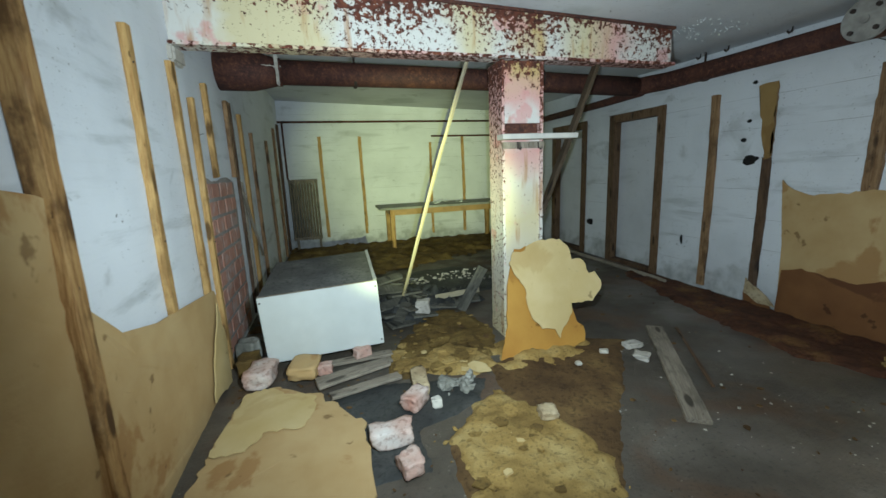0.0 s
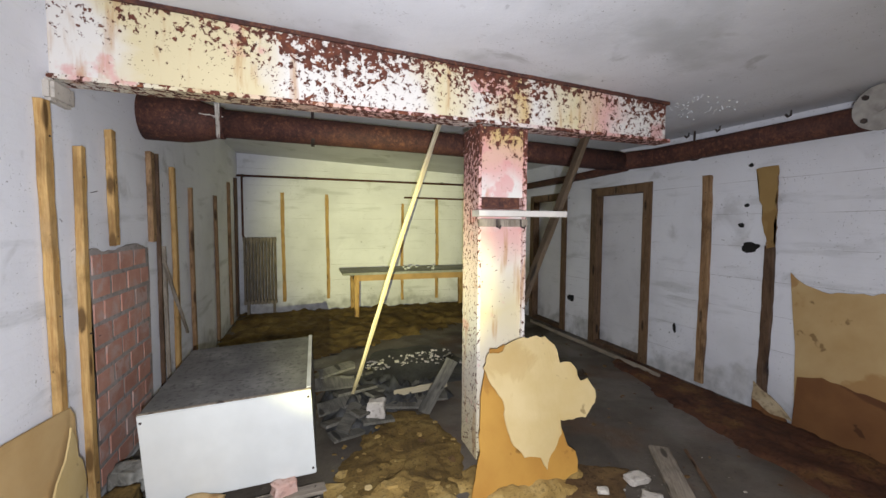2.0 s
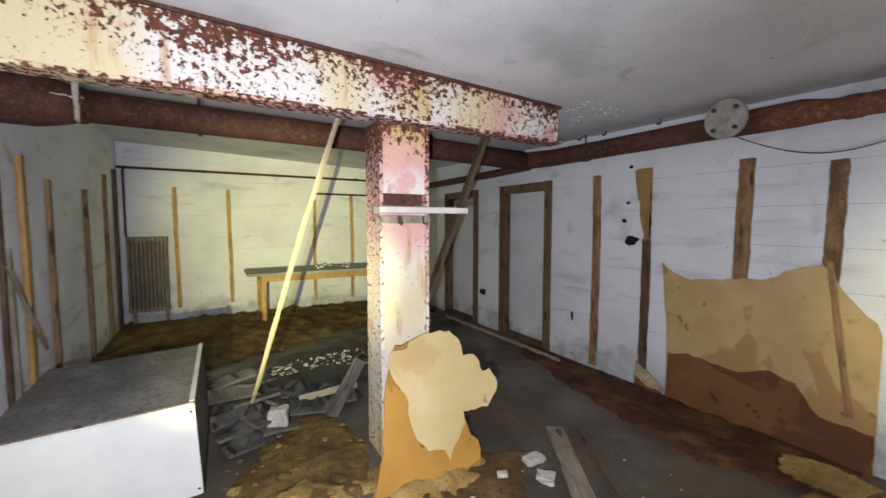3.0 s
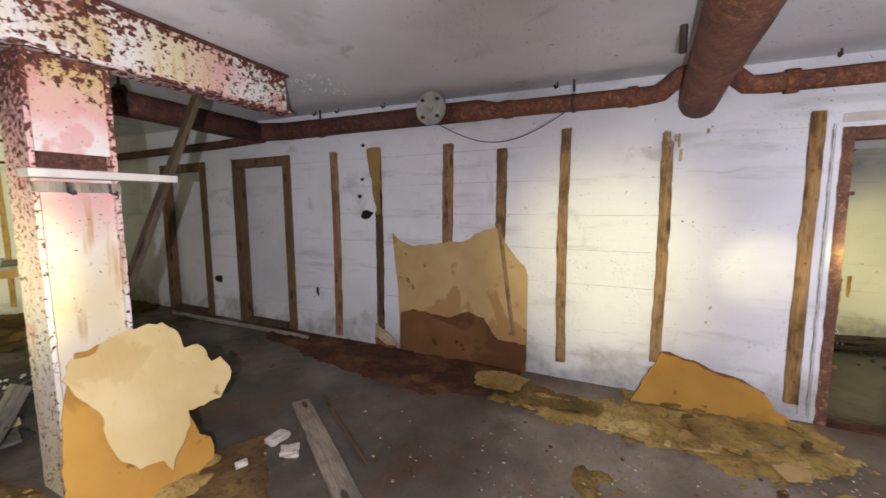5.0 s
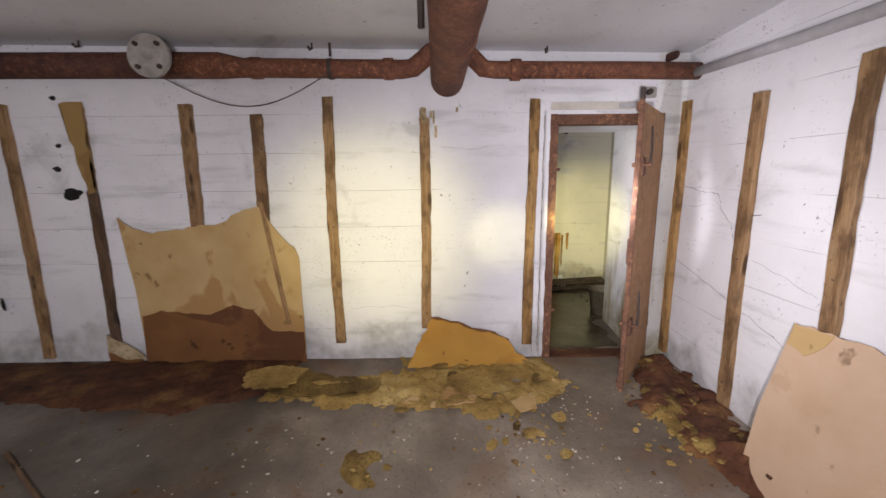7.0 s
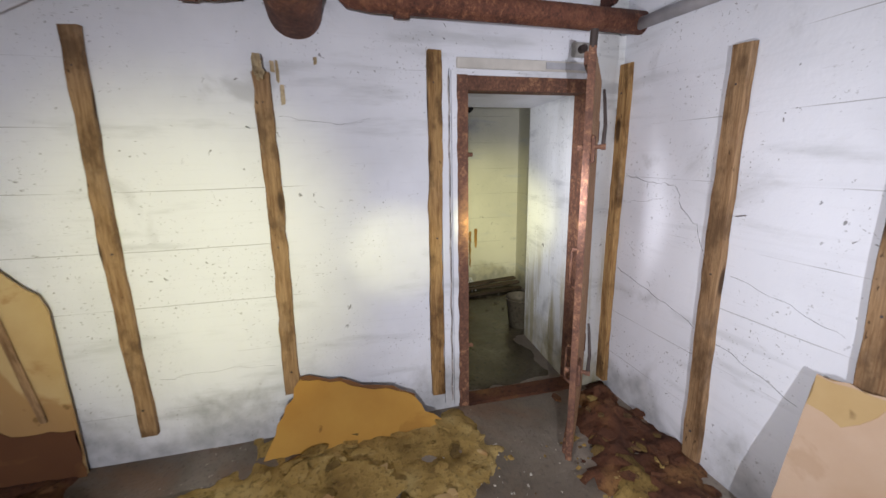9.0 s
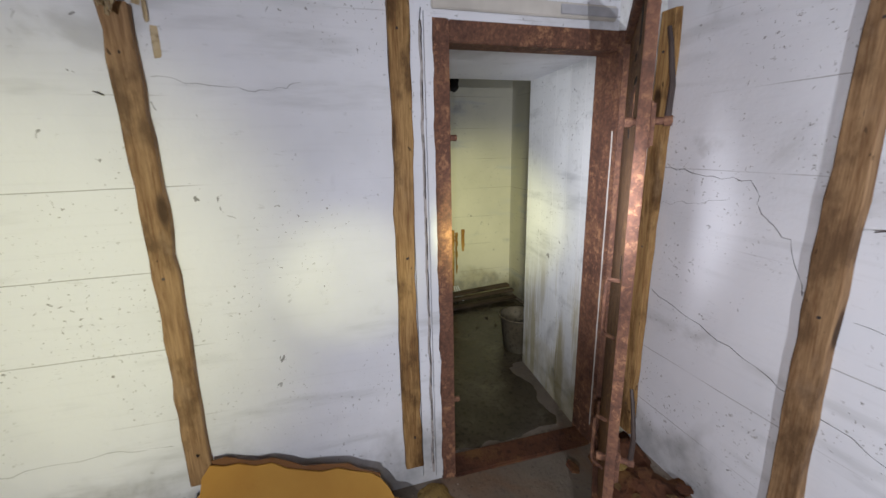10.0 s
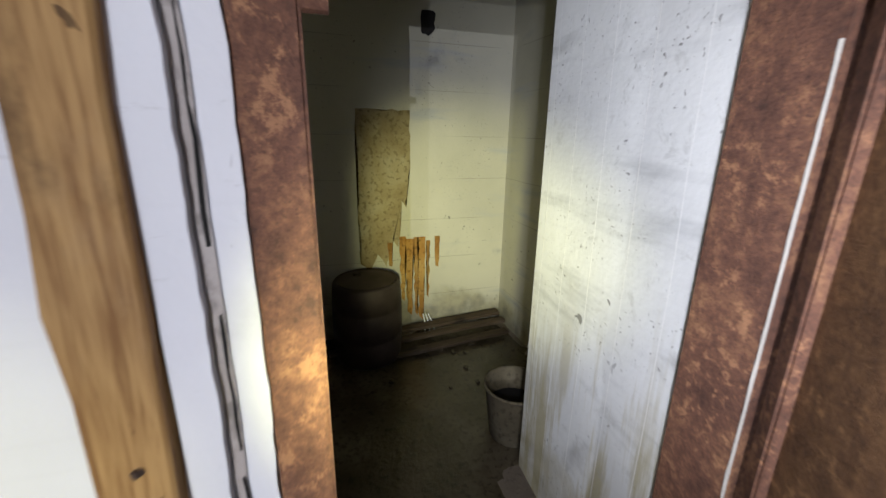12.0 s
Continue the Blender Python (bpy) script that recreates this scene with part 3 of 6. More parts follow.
# east wall: one steel-framed doorway through a thick wall, two shallow trimmed doorways further on
DOOR_Y0, DOOR_Y1, DOOR_TOP, THICK = -1.53, -0.78, 1.94, 0.87
bm = bmesh.new()
add_box(bm, (EAST + 0.003, DOOR_Y0 - 0.08, DOOR_TOP), (EAST + THICK - 0.002, DOOR_Y1, TOP))
add_box(bm, (EAST, DOOR_Y1, -0.05), (EAST + THICK, 1.6, TOP))
add_box(bm, (EAST, 1.6, -0.05), (EAST + 0.30, 4.25, TOP))
add_box(bm, (EAST, 4.25, 2.02), (EAST + 0.30, 5.08, TOP))
add_box(bm, (EAST, 5.08, -0.05), (EAST + 0.30, 5.84, TOP))
add_box(bm, (EAST, 5.84, 2.02), (EAST + 0.30, 6.68, TOP))
add_box(bm, (EAST, 6.68, -0.05), (EAST + 0.30, NORTH, TOP))
wall_east = solid("wall_east", bm, WALL, "white board-marked concrete wall with three doorways", "wall", kind="structure")
bm = bmesh.new()
rv = [bm.verts.new((x, y, z)) for z in (-0.05, TOP) for x, y in ((EAST, SOUTH - 0.3), (EAST + THICK, SOUTH - 0.3), (EAST + THICK, DOOR_Y0 - 0.06), (EAST, DOOR_Y0))]
for f in ((3, 2, 1, 0), (4, 5, 6, 7), (0, 1, 5, 4), (1, 2, 6, 5), (2, 3, 7, 6), (3, 0, 4, 7)):
    bm.faces.new([rv[i] for i in f])
solid("wall_door_reveal", bm, REVEAL, "thick whitewashed wall end beside the doorway", "wall", kind="structure")
wall_closing = solid("wall_behind_doorways", box((EAST + 0.30, 4.0, -0.05), (EAST + 0.42, 7.1, TOP)), WALL_PLAIN, "white wall behind the two doorways", "wall", kind="structure")

# the small room behind the steel-framed doorway
BX0, BX1, BY0, BY1 = EAST + THICK, 6.40, -2.15, 0.60
wall_back = solid("wall_back_room_east", box((BX1, BY0 - 0.2, -0.05), (BX1 + 0.2, BY1 + 0.2, 2.9)), BACKWALL, "yellowed board-marked concrete wall with rust runs", "wall", kind="structure")
solid("wall_back_room_south", box((BX0, BY0 - 0.2, -0.05), (BX1, BY0, 2.9)), BACKWALL, "yellowed concrete side wall", "wall", kind="structure")
solid("wall_back_room_north", box((BX0, BY1, -0.05), (BX1, BY1 + 0.2, 2.9)), BACKWALL, "yellowed concrete side wall", "wall", kind="structure")
solid("ceiling_back_room", box((BX0, BY0 - 0.2, 2.62), (BX1 + 0.2, BY1 + 0.2, 2.9)), CEIL, "grey concrete ceiling of a small room", "ceiling", kind="structure")
solid("threshold", box((EAST - 0.02, DOOR_Y0, -0.03), (EAST + 0.12, DOOR_Y1, 0.016), 0.006), REDDIRT, "dirt-covered steel door threshold", "threshold", kind="structure")

# steel door frame
def upright_strip(x0, x1, y0, y1, z0, z1, n=40):
    """A thin upright strip with an uneven inner edge."""
    b = bmesh.new()
    rows = []
    for i in range(n + 1):
        z = z0 + (z1 - z0) * i / n
        c = x1 + 0.003 * noise.noise((z * 14, 2, 5))
        rows.append([b.verts.new(v) for v in ((x0, y0, z), (c, y0, z), (c, y1, z), (x0, y1, z))])
    for p, q in zip(rows, rows[1:]):
        for k in range(4):
            b.faces.new((p[k], p[(k + 1) % 4], q[(k + 1) % 4], q[k]))
    b.faces.new(rows[0][::-1])
    b.faces.new(rows[-1])
    return b


door_frame = thing("steel_door_frame", "rust-brown steel door frame set in the wall", "door frame")
part("jamb", box((EAST - 0.015, DOOR_Y1 - 0.005, 0.0), (EAST + 0.13, DOOR_Y1 + 0.06, 2.0), 0.004), FRAME_RUST, door_frame)
part("jamb", box((EAST - 0.015, DOOR_Y0 - 0.075, 0.0), (EAST + 0.14, DOOR_Y0 + 0.005, 2.0), 0.004), FRAME_RUST, door_frame)
part("head", box((EAST - 0.013, DOOR_Y0 + 0.005, DOOR_TOP - 0.02), (EAST + 0.10, DOOR_Y1 - 0.005, 1.997), 0.004), FRAME_RUST, door_frame)
# white strip painted in for the lit wall behind the hinge gap
part("paint_strip", upright_strip(EAST - 0.016, EAST - 0.0115, DOOR_Y0 + 0.0052, DOOR_Y0 + 0.0085, 0.12, 1.60), WHITEPAINT, door_frame, "white strip standing for the lit wall seen through the hinge gap")
for z in (0.42, 1.58):
    part("latch_stud", rod((EAST - 0.005, DOOR_Y1 - 0.003, z), (EAST - 0.005, DOOR_Y1 - 0.03, z), 0.012, n=10), FRAME_RUST, door_frame)


# trimmed doorways
def door_trim(y0, y1, top, name):
    t = tagged(new(name), "dark brown wooden door trim round a doorway", "door frame", kind="structure")
    for a, b, sgn in ((y0 - 0.12, y0, 1), (y1, y1 + 0.12, 1)):
        part("trim", box((EAST - 0.025, a, 0.0), (EAST + 0.28, b, top + 0.11), 0.006), TRIM, t)
    part("trim", box((EAST - 0.022, y0, top), (EAST + 0.278, y1, top + 0.108), 0.006), TRIM, t)
    part("sill", box((EAST - 0.01, y0, -0.02), (EAST + 0.29, y1, 0.05), 0.008), DARKWOOD, t)
    part("door_leaf", box((EAST + 0.085, y0, 0.052), (EAST + 0.125, y1, top), 0.003), LEAFWHITE, t, "closed white door leaf with grime at its foot")
    return t


door_trim(4.27, 5.06, 2.01, "door_1")
door_trim(5.86, 6.66, 2.01, "door_2")

# ---- beam, post and pipes ----
beam = thing("steel_beam", "rusted I-beam with flaking white and yellow paint", "beam")
BY, BH0 = 3.0, 2.27


def slab(y0, y1, zf0, zf1, x0, x1, n=60, jag=0.0):
    b = bmesh.new()
    cols = []
    for i in range(n + 1):
        x = x0 + (x1 - x0) * i / n
        j = jag * noise.noise((x * 9, y0, 4)) + jag * 0.5 * noise.noise((x * 31, y0, 4))
        cols.append([b.verts.new((x, y0 + j, zf0(x) + j * 0.6)), b.verts.new((x, y1, zf0(x))), b.verts.new((x, y1, zf1(x))), b.verts.new((x, y0 + j, zf1(x)))])
    for p, q in zip(cols, cols[1:]):
        for k in range(4):
            b.faces.new((p[k], q[k], q[(k + 1) % 4], p[(k + 1) % 4]))
    b.faces.new(cols[0])
    b.faces.new(cols[-1][::-1])
    return b


low = lambda x: BH0 + 0.030 - 0.010 * x
part("web", slab(BY + 0.012, BY + 0.035, low, lambda x: ceil_z(x, BY) - 0.02, WEST, 3.03), FLAKING, beam)
part("bottom_flange", slab(BY - 0.02, BY + 0.13, lambda x: low(x) - 0.008, lambda x: low(x) + 0.014, WEST, 3.05, jag=0.006), FLANGEPAINT, beam)
part("top_flange", slab(BY - 0.006, BY + 0.13, lambda x: ceil_z(x, BY) - 0.022, lambda x: ceil_z(x, BY) + 0.004, WEST, 3.05, jag=0.008), PIPE, beam)
part("web", slab(BY + 0.095, BY + 0.115, low, lambda x: ceil_z(x, BY) - 0.02, WEST, 3.03), PIPE, beam)
part("end_plate", box((3.028, BY + 0.036, low(3) + 0.015), (3.045, BY + 0.094, ceil_z(3, 3) - 0.02)), PIPE, beam)
bearing = solid("beam_bearing", box((WEST - 0.02, BY - 0.05, 2.19), (WEST + 0.04, BY + 0.15, 2.295), 0.015), PLASTER, "white plaster pad under the beam end", "bearing", kind="structure")

PX0, PX1, PY0, PY1 = 1.445, 1.805, 2.995, 3.27
post = thing("steel_post", "rusted steel column with flaking white paint", "column")


def upright(x0, x1, y0, y1, z0, z1, jag=0.004, n=60):
    b = bmesh.new()
    rows = []
    for i in range(n + 1):
        z = z0 + (z1 - z0) * i / n
        j = [jag * noise.noise((z * 23, k * 7, x0 * 3)) for k in range(4)]
        rows.append([b.verts.new(c) for c in ((x0 + j[0], y0, z), (x1 + j[1], y0, z), (x1 + j[2], y1, z), (x0 + j[3], y1, z))])
    for p, q in zip(rows, rows[1:]):
        for k in range(4):
            b.faces.new((p[k], p[(k + 1) % 4], q[(k + 1) % 4], q[k]))
    b.faces.new(rows[0][::-1])
    b.faces.new(rows[-1])
    return b


part("flange", upright(PX0, PX0 + 0.022, PY0, PY1, 0, 2.272), POSTEDGE, post)
part("flange", upright(PX1 - 0.022, PX1, PY0, PY1, 0, 2.266), POSTEDGE, post)
part("web", upright(PX0 + 0.022, PX1 - 0.022, PY0 + 0.030, PY0 + 0.048, 0, 1.72, 0.0), POSTPAINT, post)
part("web", upright(PX0 + 0.022, PX1 - 0.022, PY0 + 0.022, PY0 + 0.044, 1.80, 2.268, 0.0), POSTPAINT, post)
part("web", upright(PX0 + 0.022, PX1 - 0.022, PY1 - 0.06, PY1 - 0.04, 0, 2.268, 0.0), POSTPAINT, post)
part("splice_plate", box((PX0 + 0.023, PY0 + 0.06, 1.70), (PX1 - 0.023, PY0 + 0.075, 1.82)), PIPE, post, "dark rusted gap plate")

shelf = thing("shelf_board", "short pale board fixed across the steel column", "board")
part("board", plank(0.64, 0.12, 0.040, R), WHITEPAINT, shelf, m=Matrix.Translation((1.40, 2.925, 1.665)) @ Euler((radians(90), 0, radians(90))).to_matrix().to_4x4())
part("cleat", box((1.44, 2.965, 1.60), (1.80, 2.993, 1.652), 0.004), GREYWOOD, shelf)
for x in (1.56, 1.74):
    part("hook", tube([(x, 2.955, 1.65), (x, 2.95, 1.60), (x + 0.01, 2.925, 1.59), (x + 0.015, 2.92, 1.61)], 0.006, 8), IRON, shelf)


def pipe(name, label):
    return thing(name, label, "pipe")


p1 = pipe("cross_pipe", "thick dark rusted pipe hung under the ceiling")
part("large_section", tube([(WEST - 0.05, 4.20, 2.43), (-0.52, 4.22, 2.425), (-0.40, 4.22, 2.42), (-0.28, 4.23, 2.42)], [0.178, 0.175, 0.150, 0.116], 24), PIPE, p1, smooth=True)
part("run", tube([(-0.30, 4.23, 2.42), (1.2, 4.26, 2.40), (2.6, 4.28, 2.375), (3.75, 4.30, 2.345)], [0.112, 0.108, 0.108, 0.112], 20), PIPE, p1, smooth=True)
part("joint_ring", rod((-0.31, 4.23, 2.42), (-0.26, 4.23, 2.42), 0.125, n=24), PIPE, p1)
for x in (0.42, 2.45):
    part("hanger", tube([(x, 4.26, 2.51), (x, 4.26, ceil_z(x, 4.26) + 0.01)], 0.012, 8), IRON, p1)
    part("hanger_band", rod((x - 0.015, 4.26, 2.405), (x + 0.015, 4.26, 2.405), 0.118, n=20), IRON, p1)
part("drip_crust", lump((-0.285, 4.112, 2.25), (0.012, 0.014, 0.16), R, 0.8, 3, 0.9), PLASTER, p1, "white lime drip")
part("drip_crust", lump((-0.33, 4.105, 2.42), (0.055, 0.010, 0.012), R, 1.0, 3, 0.9), PLASTER, p1, "white lime crust")

p2 = pipe("wall_pipe", "long rusted pipe along the wall under the ceiling")
part("run", tube([(3.75, 4.40, 2.355), (3.86, 4.25, 2.355), (3.95, 4.0, 2.355), (3.965, 3.2, 2.352), (3.97, 2.14, 2.345)], [0.085, 0.100, 0.096, 0.088, 0.088], 20), PIPE, p2, smooth=True)
part("run", tube([(3.97, 2.14, 2.345), (3.975, 1.72, 2.342), (3.975, 1.55, 2.325), (3.98, 0.40, 2.305), (3.98, 0.32, 2.315), (3.98, 0.19, 2.42), (3.98, 0.10, 2.45)], [0.090, 0.090, 0.067, 0.065, 0.066, 0.065, 0.065], 18), PIPE_RED, p2, smooth=True)
part("run", tube([(3.98, 0.0, 2.44), (3.98, -0.09, 2.40), (3.98, -0.19, 2.305), (3.98, -0.28, 2.295), (3.98, -1.2, 2.285), (3.98, SOUTH - 0.02, 2.275)], [0.062, 0.062, 0.062, 0.060, 0.060, 0.060], 18), PIPE_RED, p2, smooth=True)
for y, z in ((1.46, 2.323), (0.50, 2.308), (-0.42, 2.294)):
    part("sleeve", rod((3.98, y - 0.035, z), (3.98, y + 0.035, z), 0.075, n=20), PIPE_RED, p2)
part("run_north", tube([(3.90, 4.35, 2.30), (3.95, 5.2, 2.29), (3.97, NORTH, 2.28)], 0.052, 14), PIPE, p2, smooth=True)
fl = part("branch", rod((3.93, 2.10, 2.37), (3.80, 2.10, 2.37), 0.095, n=22), PIPE, p2, "short flanged branch")
flange = part("flange", rod((3.815, 2.10, 2.365), (3.785, 2.10, 2.365), 0.142, n=32), FLANGE, p2, "round grey blind flange")
for k in range(4):
    an = math.radians(45 + 90 * k)
    y, z = 2.10 + 0.103 * math.cos(an), 2.365 + 0.103 * math.sin(an)
    part("bolt", rod((3.79, y, z), (3.768, y, z), 0.017, n=6), IRON, flange)
part("boss", rod((3.786, 2.10, 2.365), (3.774, 2.10, 2.365), 0.028, n=14), FLANGE, flange)
for y in (0.92, 3.55):
    part("hanger", tube([(3.98, y, 2.40), (3.98, y, ceil_z(3.98, y) + 0.01)], 0.010, 8), IRON, p2)
    part("hanger_band", rod((3.98, y - 0.015, 2.313 if y < 1 else 2.352), (3.98, y + 0.015, 2.313 if y < 1 else 2.352), 0.073 if y < 1 else 0.098, n=20), IRON, p2)

for y in (3.62, 3.30, 2.72, 1.05, -0.65):
    part("pipe_hook", tube([(3.99, y, ceil_z(3.99, y) + 0.005), (3.985, y, ceil_z(3.99, y) - 0.035), (3.97, y + 0.012, ceil_z(3.97, y) - 0.05), (3.955, y + 0.02, ceil_z(3.96, y) - 0.03)], 0.009, 8), IRON, p2)

p3 = pipe("main_pipe", "large red-rusted main pipe under the ceiling")
part("run", tube([(WEST - 0.02, 0.06, 2.46), (1.5, 0.05, 2.42), (3.0, 0.04, 2.385), (3.55, 0.05, 2.355), (3.86, 0.065, 2.305), (EAST + 0.02, 0.075, 2.255)], [0.15, 0.15, 0.148, 0.138, 0.132, 0.125], 28), PIPE_RED, p3, smooth=True)
part("collar", rod((3.40, 0.045, 2.364), (3.47, 0.046, 2.360), 0.146, n=28), PIPE_RED, p3)
part("hanger", tube([(3.3, 0.23, 2.36), (3.3, 0.23, ceil_z(3.3, 0.2) + 0.01)], 0.02, 10), IRON, p3)

sp = thing("conduit", "grey conduit running along the top of the wall", "conduit")
part("run", tube([(EAST - 0.02, -1.722, 2.265), (3.1, -1.726, 2.225), (WEST, -1.726, 2.14)], 0.032, 12), GREYPIPE, sp, smooth=True)
tagged(solid("wall_bracket", lump((4.07, -1.60, 2.37), (0.022, 0.075, 0.032), R, 0.2), PIPE, "rusted oval iron bracket high on the wall", "bracket"))
bolt = thing("wall_clamp", "grey iron clamp with a round bolt", "clamp")
part("plate", box((EAST - 0.02, -1.52, 2.11), (EAST - 0.002, -1.40, 2.19), 0.006), FLANGE, bolt)
part("bolt", rod((EAST - 0.02, -1.455, 2.15), (EAST - 0.055, -1.455, 2.15), 0.022, n=12), IRON, bolt)

wire = solid("sagging_wire", tube([(3.86, 2.05 - 1.13 * k / 16, 2.23 - 0.20 * math.sin(math.pi * min(1, k / 16)) + 0.02 * k / 16) for k in range(17)], 0.004, 6), CABLE, "thin dark wire sagging below the pipe", "wire")

# ---- battens on the walls ----


def batten(wall, at, z0, z1, width=0.062, depth=0.038, material=BATTEN, lean=0.0, label="brown wooden batten nailed upright to the wall", group="wall battens"):
    base = {"E": (EAST - depth - 0.001, at), "W": (WEST + depth + 0.001, at), "N": (at, NORTH - depth - 0.001), "S": (at, SOUTH + depth + 0.001)}[wall]
    # the plank's own y points into the wall
    m = Matrix.Translation((base[0], base[1], z0)) @ Matrix.Rotation(radians({"E": -90, "W": 90, "N": 0, "S": 180}[wall]), 4, "Z") @ Matrix.Rotation(radians(lean), 4, "Y")
    ob = solid("wall_batten", plank(z1 - z0, width, depth, R, 0.007, 22), material, label, "batten", m, group)
    for k in range(3):
        part("nail_head", rod((R.uniform(-0.008, 0.008), 0.004, (z1 - z0) * (0.08 + 0.42 * k)), (0, -0.003, (z1 - z0) * (0.08 + 0.42 * k)), 0.005, n=8), IRON, ob)
    return ob


for y, z0, z1, w, mat in ((3.468, 0.05, 2.105, 0.085, BATTEN), (2.078, 1.12, 2.092, 0.10, BATTEN), (1.546, 1.15, 2.018, 0.088, BATTEN),
                          (0.994, 0.155, 2.137, 0.077, BATTEN), (0.256, 0.28, 1.975, 0.078, BATTEN), (-0.588, 0.13, 2.108, 0.076, OLDPINE)):
    batten("E", y, z0, z1, w, material=mat)
# a batten with a wide torn strip of hardboard left on its top
batten("E", 2.885, 0.04, 1.45, 0.075, material=DARKWOOD, label="dark wet wooden batten on the wall")
solid("torn_hardboard_strip", ragged([(-0.085, 0.0), (0.03, -0.68), (0.085, -0.66), (0.085, 0.01)], 0.012, R, 0.010), OCHREBOARD, "torn brown strip of hardboard on a batten", "hardboard",
      Matrix.Translation((EAST - 0.056, 2.915, 2.105)) @ Matrix.Rotation(radians(-90), 4, "Z"))
batten("E", 2.885, 1.46, 2.09, 0.06, 0.036, material=BATTEN)
for x, z0, z1, w, mat in ((4.058, 0.06, 2.08, 0.08, OLDPINE), (3.322, 0.02, 2.005, 0.092, BATTEN), (2.70, 0.03, 2.06, 0.085, BATTEN), (1.75, 0.03, 2.05, 0.08, BATTEN), (0.8, 0.03, 2.05, 0.08, BATTEN)):
    batten("S", x, z0, z1, w, material=mat)
batten("W", 1.485, 0.0, 2.25, 0.075, 0.075, OLDPINE)
for y, z0, z1, w, mat in ((2.33, 0.10, 2.20, 0.06, PINE), (2.91, 0.15, 2.175, 0.06, PINE), (3.195, 0.0, 2.015, 0.055, PINE),
                          (3.57, 1.47, 2.18, 0.06, PINE), (4.22, 1.47, 2.16, 0.075, BATTEN), (4.76, 0.05, 2.11, 0.065, PINE), (5.33, 0.05, 1.98, 0.05, BATTEN),
                          (6.5, 0.05, 1.98, 0.06, BATTEN), (7.45, 0.05, 2.25, 0.09, BATTEN), (8.05, 0.05, 2.38, 0.12, DARKWOOD)):
    batten("W", y, z0, z1, w, material=mat)
batten("W", 4.37, 0.05, 2.17, 0.028, 0.03, material=DARKWOOD)
batten("W", 4.50, 0.10, 1.42, 0.03, 0.03, material=GREYWOOD)
for x, z0, z1, w, mat in ((-0.065, 0.20, 2.18, 0.06, PINE), (0.71, 0.22, 2.17, 0.06, PINE), (2.14, 0.12, 2.03, 0.05, PINE), (2.86, 0.12, 2.14, 0.055, PINE), (3.52, 1.2, 2.12, 0.05, PINE)):
    batten("N", x, z0, z1, w, material=mat)
solid("leaning_lath", plank(0.95, 0.028, 0.018, R), GREYWOOD, "thin grey lath slanting across the wall", "lath", Matrix.Translation((WEST + 0.05, 4.95, 0.55)) @ Matrix.Rotation(radians(38), 4, "X"))
# torn paper on top of one batten and its plaster drips
solid("torn_paper_scrap", lump((EAST - 0.050, 0.258, 1.905), (0.016, 0.042, 0.042), R, 1.1, 3, 0.85), PUTTY, "torn tan paper scrap on a batten top", "paper scrap")
for dy, z, s in ((-0.12, 1.93, 0.06), (-0.135, 1.83, 0.05), (-0.10, 1.98, 0.03), (-0.30, 2.02, 0.02)):
    solid("plaster_drip", lump((EAST - 0.004, 0.30 + dy, z), (0.004, 0.012, s), R, 0.4), PUTTY, "tan drip dried on the white wall", "drip")

# ---- exposed clay blocks in the west wall ----
patch_back = part("mortar_bed", ragged([(3.27, 0.05), (4.13, 0.05), (4.14, 1.43), (3.9, 1.47), (3.6, 1.44), (3.27, 1.46)], 0.006, R, 0.012), MORTAR, wall_west, "grey mortar",
                  Matrix.Translation((WEST + 0.0145, 0, 0)) @ Matrix.Rotation(radians(90), 4, "Z"))

# ---- boards on the walls ----
hb = thing("torn_hardboard", "torn tan hardboard panel with a dark wet lower part", "hardboard")
EM = Matrix.Translation((EAST - 0.052, 0, 0)) @ Matrix.Rotation(radians(-90), 4, "Z")


def ey(*pts):
    return [(-y, z) for y, z in pts]


part("panel", ragged(ey((2.70, 1.24), (2.60, 1.16), (2.48, 1.12), (2.30, 1.13), (2.10, 1.16), (1.88, 1.19), (1.74, 1.27), (1.58, 1.32), (1.50, 1.20), (1.40, 1.06), (1.31, 0.98), (1.285, 0.90), (1.285, 0.01), (2.62, 0.01), (2.62, 0.45)), 0.010, R, 0.012, torn=set(range(0, 11)), curl=0.006), TAN, hb, "", EM)
part("wet_layer", ragged(ey((2.61, 0.42), (2.45, 0.47), (2.25, 0.44), (2.05, 0.43), (1.85, 0.51), (1.70, 0.47), (1.62, 0.36), (1.55, 0.28), (1.29, 0.27), (1.287, 0.0), (2.63, 0.0)), 0.004, R, 0.008, torn=set(range(0, 9))), BROWNWET, hb, "dark brown soaked lower layer", Matrix.Translation((-0.0065, 0, 0)) @ EM)
part("split_lath", plank(1.02, 0.035, 0.012, R), BATTEN, hb, "thin split wooden lath", Matrix.Translation((EAST - 0.072, 1.40, 0.34)) @ Matrix.Rotation(radians(-90), 4, "Z") @ Matrix.Rotation(radians(-8.5), 4, "Y"))
solid("plaster_scrap", ragged(ey((2.92, 0.27), (2.70, 0.14), (2.62, 0.06), (2.78, 0.05), (2.92, 0.12)), 0.015, R, 0.01), PUTTY, "pale torn scrap at the foot of the panel", "scrap", Matrix.Translation((-0.03, 0, 0)) @ EM)
solid("wet_board_scrap", ragged(ey((2.93, 0.17), (2.78, 0.15), (2.66, 0.04), (2.66, 0.0), (2.93, 0.0)), 0.012, R, 0.01), BROWNWET, "dark wet board scrap at the wall foot", "scrap", Matrix.Translation((-0.02, 0, 0)) @ EM)
osc = thing("orange_hardboard_scrap", "orange-brown soaked hardboard scrap leaning on the wall", "hardboard")
